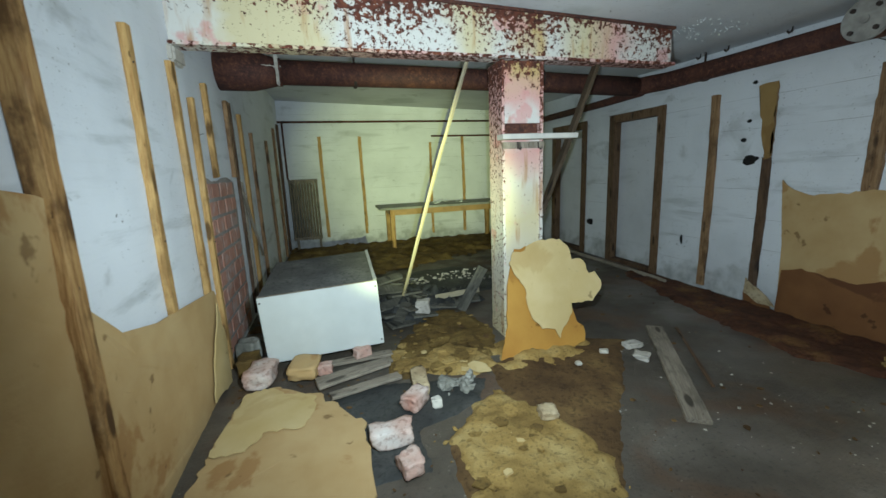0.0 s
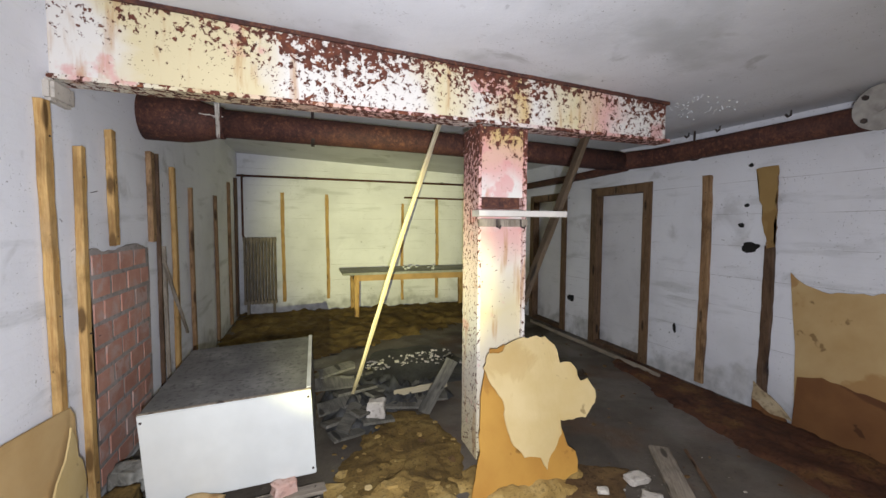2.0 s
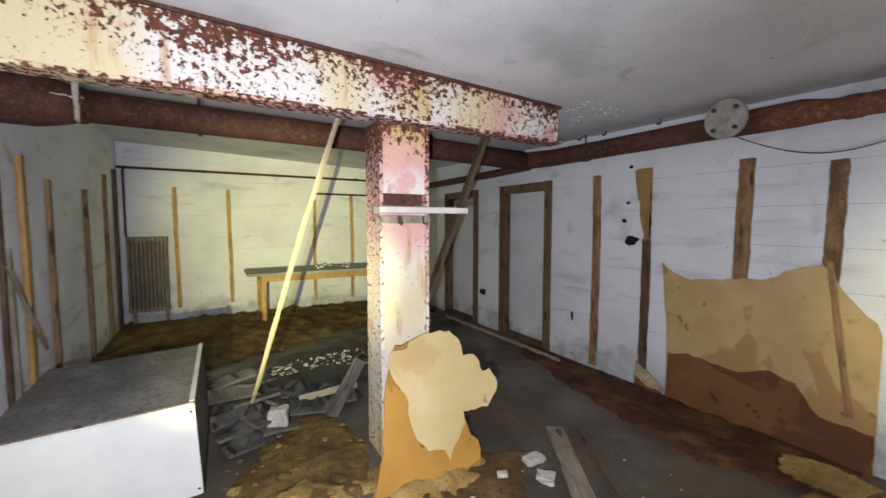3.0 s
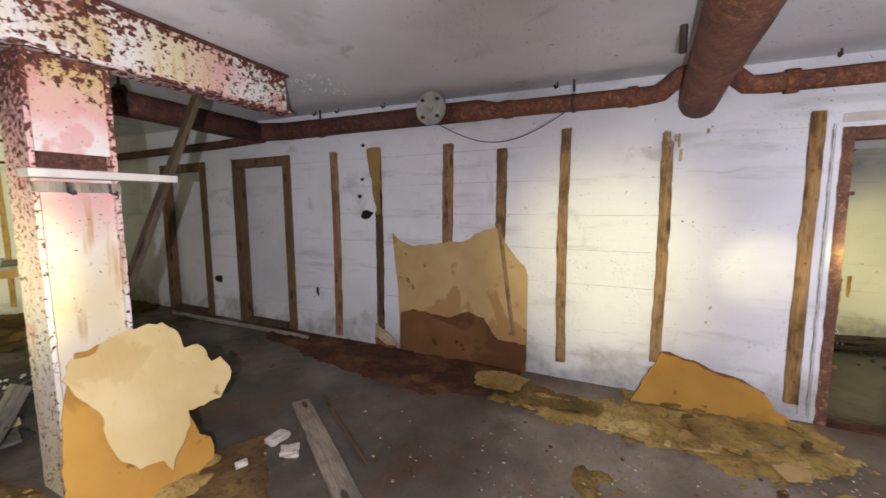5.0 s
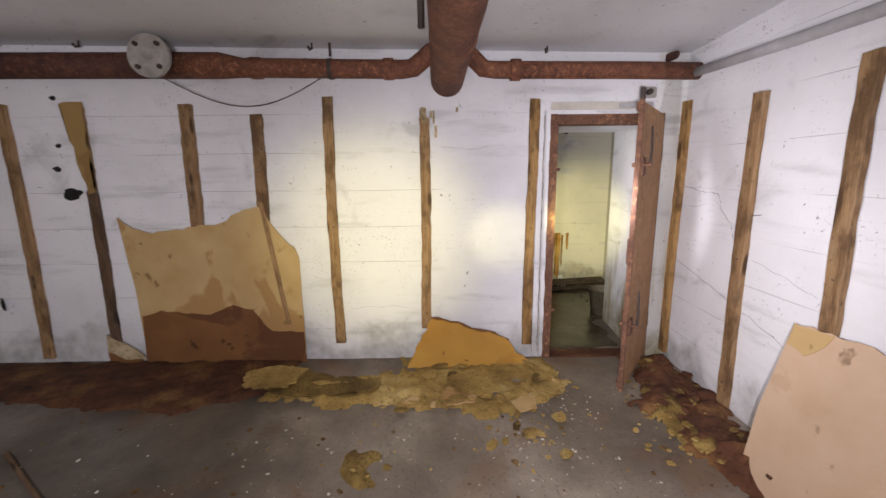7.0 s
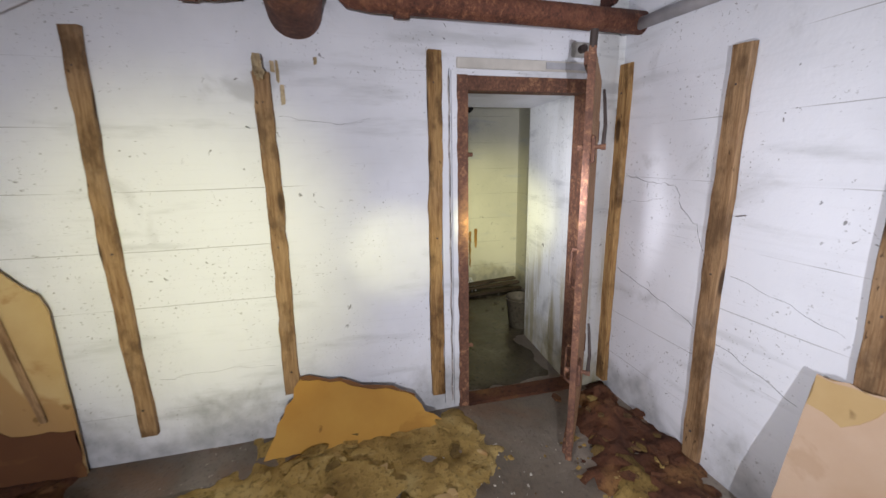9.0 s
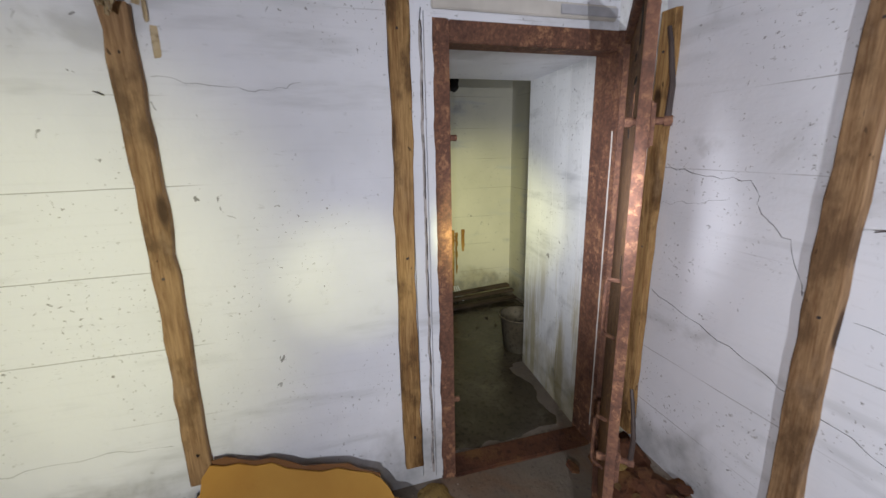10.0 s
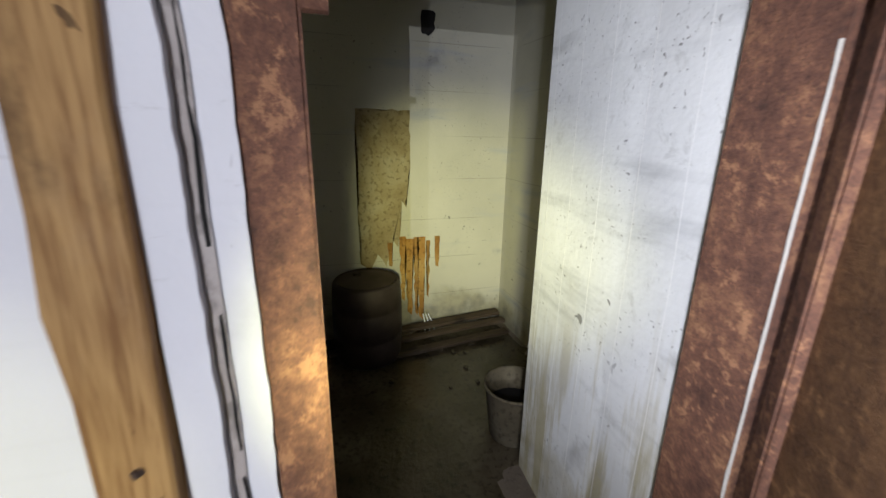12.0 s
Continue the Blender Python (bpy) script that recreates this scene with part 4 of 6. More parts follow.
OM = Matrix.Translation((EAST - 0.20, 0, 0)) @ Matrix.Rotation(radians(-90), 4, "Z") @ Matrix.Rotation(radians(-22), 4, "X")
part("panel", ragged(ey((0.42, 0.0), (0.36, 0.13), (0.22, 0.40), (0.12, 0.385), (0.0, 0.36), (-0.12, 0.305), (-0.25, 0.285), (-0.42, 0.21), (-0.47, 0.12), (-0.56, 0.06), (-0.56, 0.0)), 0.012, R, 0.012, curl=0.008), ORANGE, osc, "", OM)
part("dark_rim", ragged(ey((0.22, 0.415), (0.12, 0.40), (0.0, 0.375), (-0.12, 0.32), (-0.25, 0.30), (-0.42, 0.225), (-0.42, 0.18), (-0.25, 0.25), (0.0, 0.33), (0.2, 0.37)), 0.004, R, 0.012), BROWNWET, osc, "dark wet torn rim", OM @ Matrix.Translation((0, 0.0125, 0)))
sb = thing("fibreboard_sheet", "pinkish tan fibreboard sheet leaning on the wall", "board")
SM = Matrix.Translation((0, SOUTH + 0.345, 0.0)) @ Matrix.Rotation(radians(180), 4, "Z") @ Matrix.Rotation(radians(-19), 4, "X")
part("panel", ragged([(-2.82, 0.83), (-2.79, 0.36), (-2.72, 0.0), (-1.85, 0.0), (-1.85, 0.88), (-2.2, 0.84), (-2.5, 0.86)], 0.012, R, 0.008, torn={3, 4, 5, 6}), PINKBOARD, sb, "", SM)
part("stained_corner", ragged([(-2.815, 0.825), (-2.81, 0.72), (-2.70, 0.70), (-2.63, 0.78), (-2.61, 0.84)], 0.003, R, 0.01), TAN, sb, "brown water-stained corner", SM @ Matrix.Translation((0, -0.0035, 0)))
part("stained_corner", ragged([(-2.815, 0.825), (-2.81, 0.72), (-2.70, 0.70), (-2.63, 0.78), (-2.61, 0.84)], 0.003, R, 0.01), TAN, sb, "brown water-stained corner", SM @ Matrix.Translation((0, 0.0125, 0)))
wb = thing("wall_hardboard", "torn tan hardboard along the wall foot", "hardboard")
WM = Matrix.Translation((WEST + 0.045, 0, 0)) @ Matrix.Rotation(radians(90), 4, "Z")
part("panel", ragged([(0.85, 0.0), (3.06, 0.0), (3.0, 0.26), (3.01, 0.45), (2.96, 0.66), (2.92, 0.71), (2.72, 0.67), (2.58, 0.60), (2.49, 0.56), (2.40, 0.53), (2.31, 0.51), (2.18, 0.51), (2.01, 0.51), (1.90, 0.56), (1.78, 0.61), (1.62, 0.65), (1.535, 0.66), (1.47, 1.42), (1.25, 1.46), (0.85, 1.44)], 0.010, R, 0.010, curl=0.02), TAN, wb, "", WM)
part("peeling_flap", ragged([(2.60, 0.05), (2.98, 0.0), (3.02, 0.28), (2.90, 0.62), (2.80, 0.45), (2.70, 0.30)], 0.008, R, 0.015, curl=0.02), TAN_PALE, wb, "", Matrix.Translation((0.028, 0, 0)) @ WM)

# cracked plaster edge beside the steel frame
VERT = Euler((0, radians(-90), 0)).to_matrix().to_4x4()
solid("plaster_edging", slab(0.0, 0.040, lambda x: 0.001, lambda x: 0.020, 0.05, 2.10, 90, 0.006), WALL_PLAIN, "chipped white plaster edge beside the batten", "plaster", Matrix.Translation((EAST, -0.668, 0)) @ VERT, kind="structure")
solid("plaster_edging", slab(0.0, 0.030, lambda x: 0.001, lambda x: 0.018, 0.03, 2.02, 90, 0.006), WALL_PLAIN, "white plaster lip along the door frame", "plaster", Matrix.Translation((EAST, -0.7195, 0)) @ VERT, kind="structure")
# grey colour stands for the shaded side of the plaster lip
solid("edge_recess", slab(0.0, 0.014, lambda x: 0.0008, lambda x: 0.004, 0.05, 1.99, 70, 0.004), MORTAR, "groove beside the door frame, greyed to stand for the lip's shade", "recess", Matrix.Translation((EAST, -0.684, 0)) @ VERT, kind="structure")
z = 0.10
while z < 1.95:
    n = R.randint(4, 9)
    q = [(EAST - 0.0055, -0.680 + 0.004 * noise.noise((z * 9 + k, 3, 1)) + R.uniform(-0.0015, 0.0015), z + 0.035 * k) for k in range(n)]
    solid("edge_crack", tube(q, [R.uniform(0.0006, 0.0026) for _ in q], 6), BLACK, "dark crack beside the door frame", "crack", kind="structure")
    z += 0.035 * n + R.uniform(0.0, 0.05)
for k in range(5):
    z = 0.15 + 0.09 * k
    solid("plaster_crumb", lump((EAST - 0.012, -0.679 + R.uniform(-0.006, 0.006), z), (0.005, 0.003, R.uniform(0.004, 0.010)), R, 0.5, 1), PLASTER, "loose plaster crumb in the crack", "crumb", group="plaster crumbs")
lintel = solid("lintel_board", box((EAST - 0.016, -1.50, 2.03), (EAST - 0.001, -0.72, 2.085), 0.004), WHITEPAINT, "white-painted strip above the door frame", "trim", kind="structure")
solid("lintel_plate", box((EAST - 0.024, -1.50, 2.04), (EAST - 0.017, -1.24, 2.075), 0.002), GREYPIPE, "small grey metal plate over the door", "plate")

# nails, wire stubs and dowels left on the walls
for wall, u0, z in (("S", 3.22, 1.30), ("E", 0.33, 1.72), ("W", 3.35, 1.78), ("W", 3.32, 0.95), ("W", 4.90, 1.75)):
    a = {"E": (EAST + 0.01, u0, z), "S": (u0, SOUTH - 0.01, z), "W": (WEST - 0.01, u0, z)}[wall]
    d = {"E": (-1, 0.3, 0.2), "S": (0.5, 1, -0.1), "W": (1, 0.3, 0.3)}[wall]
    solid("bent_nail", tube([a, tuple(a[k] + 0.028 * d[k] for k in range(3)), (a[0] + 0.04 * d[0], a[1] + 0.05 * d[1], a[2] + 0.045 * d[2])], 0.002, 6), IRON, "bent dark nail sticking out of the wall", "nail", group="bent nails")

# holes knocked in the walls
for y, z, s in ((3.06, 1.42, 0.046), (3.80, 0.51, 0.05), (5.58, 0.53, 0.048), (3.13, 1.62, 0.02), (3.10, 1.80, 0.016), (3.07, 2.15, 0.016)):
    solid("wall_hole", lump((EAST - 0.003, y, z - s), (0.008, s * 1.15, s * 0.72), R, 0.45, 3, 1.2), BLACK, "dark ragged hole knocked in the wall", "hole", group="wall holes")


def crack_line(name, wall, pts, w=0.0013):
    out = []
    for (a, b), (c, d) in zip(pts, pts[1:]):
        for k in range(6):
            t = k / 6
            out.append((a + (c - a) * t + R.uniform(-1, 1) * 0.008, b + (d - b) * t + R.uniform(-1, 1) * 0.008))
    out.append(pts[-1])
    q = [(EAST - 0.0005, u, v) if wall == "E" else (u, SOUTH + 0.0005, v) for u, v in out]
    solid(name, tube(q, [w * R.uniform(0.3, 1.0) for _ in q], 6), BLACK, "thin dark crack in the white wall", "crack", kind="structure")


crack_line("wall_crack", "S", [(4.05, 1.45), (3.85, 1.42), (3.62, 1.40), (3.57, 1.30), (3.47, 1.22), (3.40, 1.05)])
crack_line("wall_crack", "S", [(4.03, 1.28), (3.85, 1.30), (3.70, 1.33)], 0.0008)
crack_line("wall_crack", "S", [(4.02, 0.86), (3.75, 0.80), (3.45, 0.72), (3.2, 0.66), (2.9, 0.58)])
crack_line("wall_crack", "S", [(3.25, 1.02), (3.0, 0.97), (2.8, 0.92)], 0.0008)
crack_line("wall_crack", "E", [(0.20, 1.78), (0.0, 1.75), (-0.15, 1.74), (-0.25, 1.77)], 0.0008)
crack_line("wall_crack", "E", [(0.90, 0.45), (0.6, 0.47), (0.35, 0.45)], 0.0008)

# ---- the steel door leaf, standing open ----
HINGE, FREE = Vector((EAST - 0.03, DOOR_Y0 - 0.05, 0)), Vector((3.445, -1.11, 0))
u = (FREE - HINGE).normalized()
LEAF = (FREE - HINGE).length
ang = math.atan2(u.y, u.x)
leaf = thing("steel_door", "rust-brown steel door standing open on its hinges", "door", Matrix.Translation(HINGE) @ Matrix.Rotation(ang, 4, "Z"))
# own x: hinge to free edge; -y: the face that looks into the doorway when open
part("sheet", box((0.03, -0.012, 0.06), (LEAF, 0.012, 1.98), 0.003), DOOR_RUST, leaf)
part("back_sheet", box((0.032, 0.0122, 0.062), (LEAF - 0.012, 0.0145, 1.978)), DOOR_BACK, leaf, "lighter brown outer face")
part("edge_bar", box((LEAF - 0.008, -0.016, 0.045), (LEAF + 0.010, 0.0152, 2.0), 0.003), FRAME_RUST, leaf)
part("edge_bar", box((0.03, -0.036, 0.05), (0.08, -0.0125, 1.985), 0.005), FRAME_RUST, leaf)
part("rail", box((0.081, -0.034, 1.93), (LEAF - 0.013, -0.0125, 1.985), 0.004), FRAME_RUST, leaf)
part("rail", box((0.081, -0.034, 0.06), (LEAF - 0.013, -0.0125, 0.12), 0.004), FRAME_RUST, leaf)
part("blue_stripe", box((LEAF - 0.026, -0.0145, 0.13), (LEAF - 0.012, -0.0122, 1.92)), BLUE, leaf, "faded blue paint stripe")
for z0 in (0.915, 0.40):
    hx = LEAF - 0.155
    part("pull_handle", tube([(hx + 0.02, -0.012, z0), (hx, -0.045, z0 + 0.003), (hx - 0.004, -0.052, z0 + 0.02), (hx - 0.004, -0.052, z0 + 0.18), (hx, -0.045, z0 + 0.198), (hx + 0.02, -0.012, z0 + 0.20)], 0.007, 10), FRAME_RUST, leaf, smooth=True)
for z in (1.60, 0.52):
    lv = part("lever_bolt", rod((LEAF - 0.05, -0.030, z), (LEAF - 0.05, 0.062, z), 0.010, n=12), FRAME_RUST, leaf, "rusted lever bolt through the door")
    part("plate", box((LEAF - 0.11, 0.0125, z - 0.07), (LEAF - 0.015, 0.03, z + 0.05), 0.006), FRAME_RUST, lv)
    part("lever", tube([(LEAF - 0.05, 0.062, z), (LEAF - 0.055, 0.066, z + 0.09), (LEAF - 0.085, 0.056, z + 0.20), (LEAF - 0.10, 0.050, z + 0.24)], [0.009, 0.008, 0.007, 0.006], 8), IRON, lv)
    for yy in (-0.030, 0.066):
        part("knob", rod((LEAF - 0.05, yy - 0.012, z), (LEAF - 0.05, yy + 0.008, z), 0.014, n=10), FRAME_RUST, lv)
for x, z, w, h in ((0.27, 1.72, 0.10, 0.016), (0.36, 1.66, 0.03, 0.035), (0.36, 1.56, 0.035, 0.03), (0.34, 1.80, 0.06, 0.02), (0.20, 1.82, 0.05, 0.10)):
    part("slot", box((LEAF - x, -0.0135, z), (LEAF - x + w, -0.0121, z + h)), BLACK, leaf, "dark lock slot")
part("notch", ragged([(LEAF - 0.15, 1.13), (LEAF - 0.10, 1.13), (LEAF - 0.145, 1.20)], 0.0015, R, 0.002), BLACK, leaf, "dark triangular notch", Matrix.Translation((0, -0.0137, 0)))
part("patched_plate", box((LEAF - 0.37, -0.0150, 1.60), (LEAF - 0.21, -0.0122, 1.71)), FRAME_RUST, leaf, "riveted patch plate")
for z in (0.35, 1.70):
    part("hinge", rod((0.012, 0.0, z - 0.06), (0.012, 0.0, z + 0.06), 0.018, n=12), FRAME_RUST, leaf)
part("top_rod", tube([(LEAF - 0.005, 0.0, 1.99), (LEAF - 0.005, 0.002, 2.06)], 0.016, 10), IRON, leaf)

# ---- the small room's things ----
bk = thing("bucket", "dirty old bucket standing by the wall corner", "bucket", Matrix.Translation((5.17, -1.66, 0.0)))
bm = bmesh.new()
N = 28
prof = [(0.001, 0.012), (0.105, 0.012), (0.11, 0.0), (0.118, 0.0), (0.150, 0.27), (0.158, 0.275), (0.158, 0.285), (0.148, 0.285), (0.142, 0.27), (0.112, 0.02), (0.001, 0.02)]
rings = [[bm.verts.new((r * math.cos(k * math.tau / N), r * math.sin(k * math.tau / N), z)) for k in range(N)] for r, z in prof]
for p, q in zip(rings, rings[1:]):
    for k in range(N):
        bm.faces.new((p[k], p[(k + 1) % N], q[(k + 1) % N], q[k]))
part("body", bm, BUCKET, bk, smooth=True)
part("dark_content", rod((0, 0, 0.021), (0, 0, 0.17), 0.115, 0.128, 24), BLACK, bk, "black fill inside the bucket")
part("bail", tube([(0.155 * math.cos(a), 0.155 * math.sin(a) * 0.98, 0.275 - 0.10 * abs(math.sin(a)) * 0) for a in [math.pi * k / 14 for k in range(15)]], 0.004, 6), IRON, bk, "thin wire handle")
for (a, b, w, d) in (((5.98, -0.95, 0.012), (6.10, -2.08, 0.03), 0.07, 0.025), ((6.10, -0.80, 0.04), (6.20, -2.1, 0.07), 0.06, 0.025), ((6.24, -0.6, 0.02), (6.32, -2.1, 0.09), 0.08, 0.025)):
    A, B = Vector(a), Vector(b)
    solid("old_plank", plank((B - A).length, w, d, R), BLACKWOOD, "dark plank fallen on the floor", "plank",
          Matrix.Translation(A) @ (B - A).to_track_quat("Z", "Y").to_matrix().to_4x4() @ Matrix.Rotation(radians(180), 4, "Z") @ Matrix.Translation((0, -d, 0)), "fallen planks")
bm = bmesh.new()
for k in range(60):
    q = R.uniform(0.006, 0.02)
    add_lump(bm, (R.uniform(5.5, 6.35), R.uniform(-2.1, -0.7), 0.0), (q, q * R.uniform(0.5, 1), q * 0.7), R, 0.4, 1)
solid("back_room_rubble", bm, WETDARK, "dark rubble on the small room's floor", "rubble", kind="stuff")
# film over the wet floor; its dark colour also stands for shade
bed_thing("wet_mud", "thin wet film darkened to stand for shade on the small room floor", "mud", WETDARK, [(4.98, -2.18), (6.38, -2.18), (6.38, -0.40), (4.99, -0.40), (4.50, -0.80), (4.22, -0.82), (4.22, -1.50), (4.90, -1.57)], 0.010, 0.035, 0.10, 0.4, 31.0, 0.08)
# drum shape in dark iron for a silhouette of unknown kind
bar = thing("dark_drum_shape", "black drum-shaped silhouette in the small room", "barrel", Matrix.Translation((6.12, -1.06, 0.0)))
bm = bmesh.new()
prof = [(0.001, 0.0), (0.20, 0.0), (0.215, 0.02), (0.225, 0.17), (0.218, 0.18), (0.225, 0.19), (0.225, 0.36), (0.218, 0.37), (0.225, 0.38), (0.215, 0.53), (0.20, 0.55), (0.19, 0.535), (0.001, 0.535)]
rings = [[bm.verts.new((r * math.cos(k * math.tau / N), r * math.sin(k * math.tau / N), z)) for k in range(N)] for r, z in prof]
for p, q in zip(rings, rings[1:]):
    for k in range(N):
        bm.faces.new((p[k], p[(k + 1) % N], q[(k + 1) % N], q[k]))
part("drum", bm, IRON, bar, smooth=True)
part("lid", rod((0, 0, 0.536), (0, 0, 0.545), 0.186, n=24), IRON, bar)
part("bung", rod((0.10, 0.05, 0.545), (0.10, 0.05, 0.562), 0.028, n=12), IRON, bar)
# rust runs down the back wall
for y, z1, w, l in ((-1.36, 0.74, 0.022, 0.50), (-1.41, 0.72, 0.03, 0.60), (-1.46, 0.73, 0.018, 0.62), (-1.50, 0.73, 0.030, 0.66), (-1.55, 0.70, 0.014, 0.45), (-1.62, 0.73, 0.020, 0.24), (-1.27, 0.70, 0.020, 0.18)):
    part("rust_run", ragged([(-w, 0), (w, 0), (w * 0.5, -l), (-w * 0.6, -l * 0.95)], 0.004, R, 0.006, 0.03), RUSTSTAIN, wall_back, "orange rust run", Matrix.Translation((BX1 - 0.005, y, z1)) @ Matrix.Rotation(radians(-90), 4, "Z"))
part("water_stain", ragged([(-0.18, 0.56), (-0.11, 0.50), (-0.06, 0.62), (0.0, 0.52), (0.05, 0.72), (0.09, 0.66), (0.12, 1.0), (0.15, 0.95), (0.18, 1.35), (0.18, 1.60), (0.02, 1.595), (-0.18, 1.60)], 0.002, R, 0.010, 0.04), STAIN, wall_back, "dark ochre water stain", Matrix.Translation((BX1 - 0.003, -1.24, 0)) @ Matrix.Rotation(radians(-90), 4, "Z"))
solid("wall_hole", lump((BX1 - 0.004, -1.52, 2.05), (0.008, 0.05, 0.055), R, 0.35, 3, 0.97), BLACK, "dark round hole in the back wall", "hole", group="wall holes")
p4 = thing("valve_pipe", "short dark pipe with a valve high on the back wall", "pipe")
part("run", tube([(BX1 - 0.06, -0.9, 2.33), (BX1 - 0.06, -1.45, 2.33), (BX1 - 0.06, -1.52, 2.34), (BX1 - 0.06, -1.60, 2.40), (BX1 - 0.06, -1.62, 2.63)], 0.032, 12), PIPE, p4, smooth=True)
for y in (-1.36, -1.46):
    part("coupling", rod((BX1 - 0.06, y - 0.02, 2.33), (BX1 - 0.06, y + 0.02, 2.33), 0.045, n=12), PIPE, p4)
for k in range(3):
    a = (BX1 - 0.05, -1.50 - 0.02 * k, 0.14)
    solid("bent_wire", tube([a, (BX1 - 0.09, -1.51 - 0.03 * k, 0.06), (BX1 - 0.12 - 0.02 * k, -1.49 - 0.04 * k, 0.0)], 0.005, 6), GLASSBIT, "pale bent wire end at the wall foot", "wire", group="wire ends")

# ---- the far end: radiator, pipes, table ----
rad = thing("radiator", "old brown cast iron column radiator on the wall", "radiator")
n = 10
for k in range(n):
    x = -0.71 + 0.54 * (k + 0.5) / n
    bm = bmesh.new()
    for y in (8.20, 8.30):
        add_rod(bm, (x, y, 0.26), (x, y, 1.32), 0.019, n=8)
    add_box(bm, (x - 0.024, 8.175, 1.30), (x + 0.024, 8.325, 1.385), 0.012)
    add_box(bm, (x - 0.024, 8.175, 0.20), (x + 0.024, 8.325, 0.28), 0.012)
    part("section", bm, RADIATOR, rad)
for x in (-0.64, -0.22):
    part("foot", box((x - 0.02, 8.2, 0.0), (x + 0.02, 8.3, 0.21)), RADIATOR, rad)
hp = thing("heating_pipe", "thin dark heating pipe along the end wall", "pipe")
part("run", tube([(WEST, 8.34, 2.455), (3.72, 8.34, 2.44)], 0.02, 10), PIPE, hp, smooth=True)
part("drop", tube([(-0.72, 8.335, 2.45), (-0.72, 8.335, 1.42), (-0.70, 8.30, 1.36)], 0.018, 10), PIPE, hp, smooth=True)
for x in (-0.70, 0.35, 2.95):
    part("clip", rod((x - 0.012, 8.34, 2.452), (x + 0.012, 8.34, 2.452), 0.03, n=10), IRON, hp)
part("valve", rod((3.66, 8.33, 2.36), (3.66, 8.33, 2.50), 0.05, n=12), RUSTSTAIN, hp, "brass-coloured valve")
hp2 = thing("heating_pipe", "short thin dark pipe on the end wall", "pipe")
part("run", tube([(2.17, 8.335, 2.15), (3.9, 8.335, 2.14)], 0.018, 10), PIPE, hp2, smooth=True)

tb = thing("work_table", "long wooden work table with a dusty grey top", "table")
part("tabletop", box((0.90, 7.33, 0.765), (3.42, 8.22, 0.805), 0.008), TABLETOP, tb)
for a, b in (((1.10, 7.42, 0.655), (3.30, 7.45, 0.762)), ((1.10, 8.06, 0.655), (3.30, 8.09, 0.762)), ((1.10, 7.451, 0.655), (1.13, 8.059, 0.762)), ((3.27, 7.451, 0.655), (3.30, 8.059, 0.762))):
    part("apron", box(a, b, 0.003), TABLEWOOD, tb)
for x in (1.135, 3.265):
    for y in (7.435, 8.075):
        bm = bmesh.new()
        vs = []
        for z, h in ((0.0, 0.035), (0.762, 0.045)):
            vs.append([bm.verts.new((x + sx * h, y + sy * h, z)) for sx, sy in ((-1, -1), (1, -1), (1, 1), (-1, 1))])
        for k in range(4):
            bm.faces.new((vs[0][k], vs[0][(k + 1) % 4], vs[1][(k + 1) % 4], vs[1][k]))
        bm.faces.new(vs[0][::-1])
        bm.faces.new(vs[1])
        part("leg", bm, PINE, tb)
for k in range(9):
    x, y = 1.9 + 0.9 * R.random(), 7.5 + 0.5 * R.random()
    solid("broken_crockery", lump((x, y, 0.806), (R.uniform(0.015, 0.05), R.uniform(0.015, 0.04), R.uniform(0.008, 0.025)), R, 0.4, 1), GLASSBIT, "small pale broken crockery piece on the table", "shard", group="shards on the table")
solid("fallen_trim", plank(2.6, 0.05, 0.02, R), GREYWOOD, "thin grey trim lying along the wall foot", "trim", Matrix.Translation((3.88, 3.75, 0.03)) @ Matrix.Rotation(radians(-90), 4, "X") @ Matrix.Rotation(radians(90), 4, "Z"))

# ---- things round the column ----
cb = thing("metal_chest", "white chest lying on rubble with a dusty grey top", "chest",
           Matrix.Translation((-0.035, 3.0, 0.09)) @ Matrix.Rotation(radians(-1.0), 4, "Z") @ Matrix.Rotation(radians(-2.8), 4, "Y") @ Matrix.Rotation(radians(2.8), 4, "X"))
part("front_panel", box((-0.437, 0.0, 0.0), (0.437, 0.022, 0.53), 0.006), WHITEBOARD, cb)
part("side_panel", box((-0.433, 0.023, 0.003), (-0.415, 1.02, 0.51), 0.003), DUSTTOP, cb)
part("side_panel", box((0.415, 0.023, 0.003), (0.433, 1.02, 0.51), 0.003), DUSTTOP, cb)
part("back_panel", box((-0.414, 1.0, 0.003), (0.414, 1.02, 0.51), 0.003), DUSTTOP, cb)
part("lid", box((-0.437, 0.026, 0.511), (0.437, 1.025, 0.527), 0.004), DUSTTOP, cb, "dusty grey lid")
part("lid_rail", box((-0.437, 0.0, 0.531), (0.437, 0.02, 0.537), 0.002), GREYWOOD, cb)
part("lid_rail", box((0.412, 0.03, 0.528), (0.437, 1.025, 0.538), 0.002), GREYPIPE, cb)
part("bottom", box((-0.414, 0.023, 0.004), (0.414, 0.999, 0.02)), DUSTTOP, cb)
for x, z in ((-0.42, 0.04), (-0.42, 0.49), (0.42, 0.04), (0.42, 0.49)):
    part("screw", rod((x, 0.001, z), (x, -0.004, z), 0.007, n=8), IRON, cb)

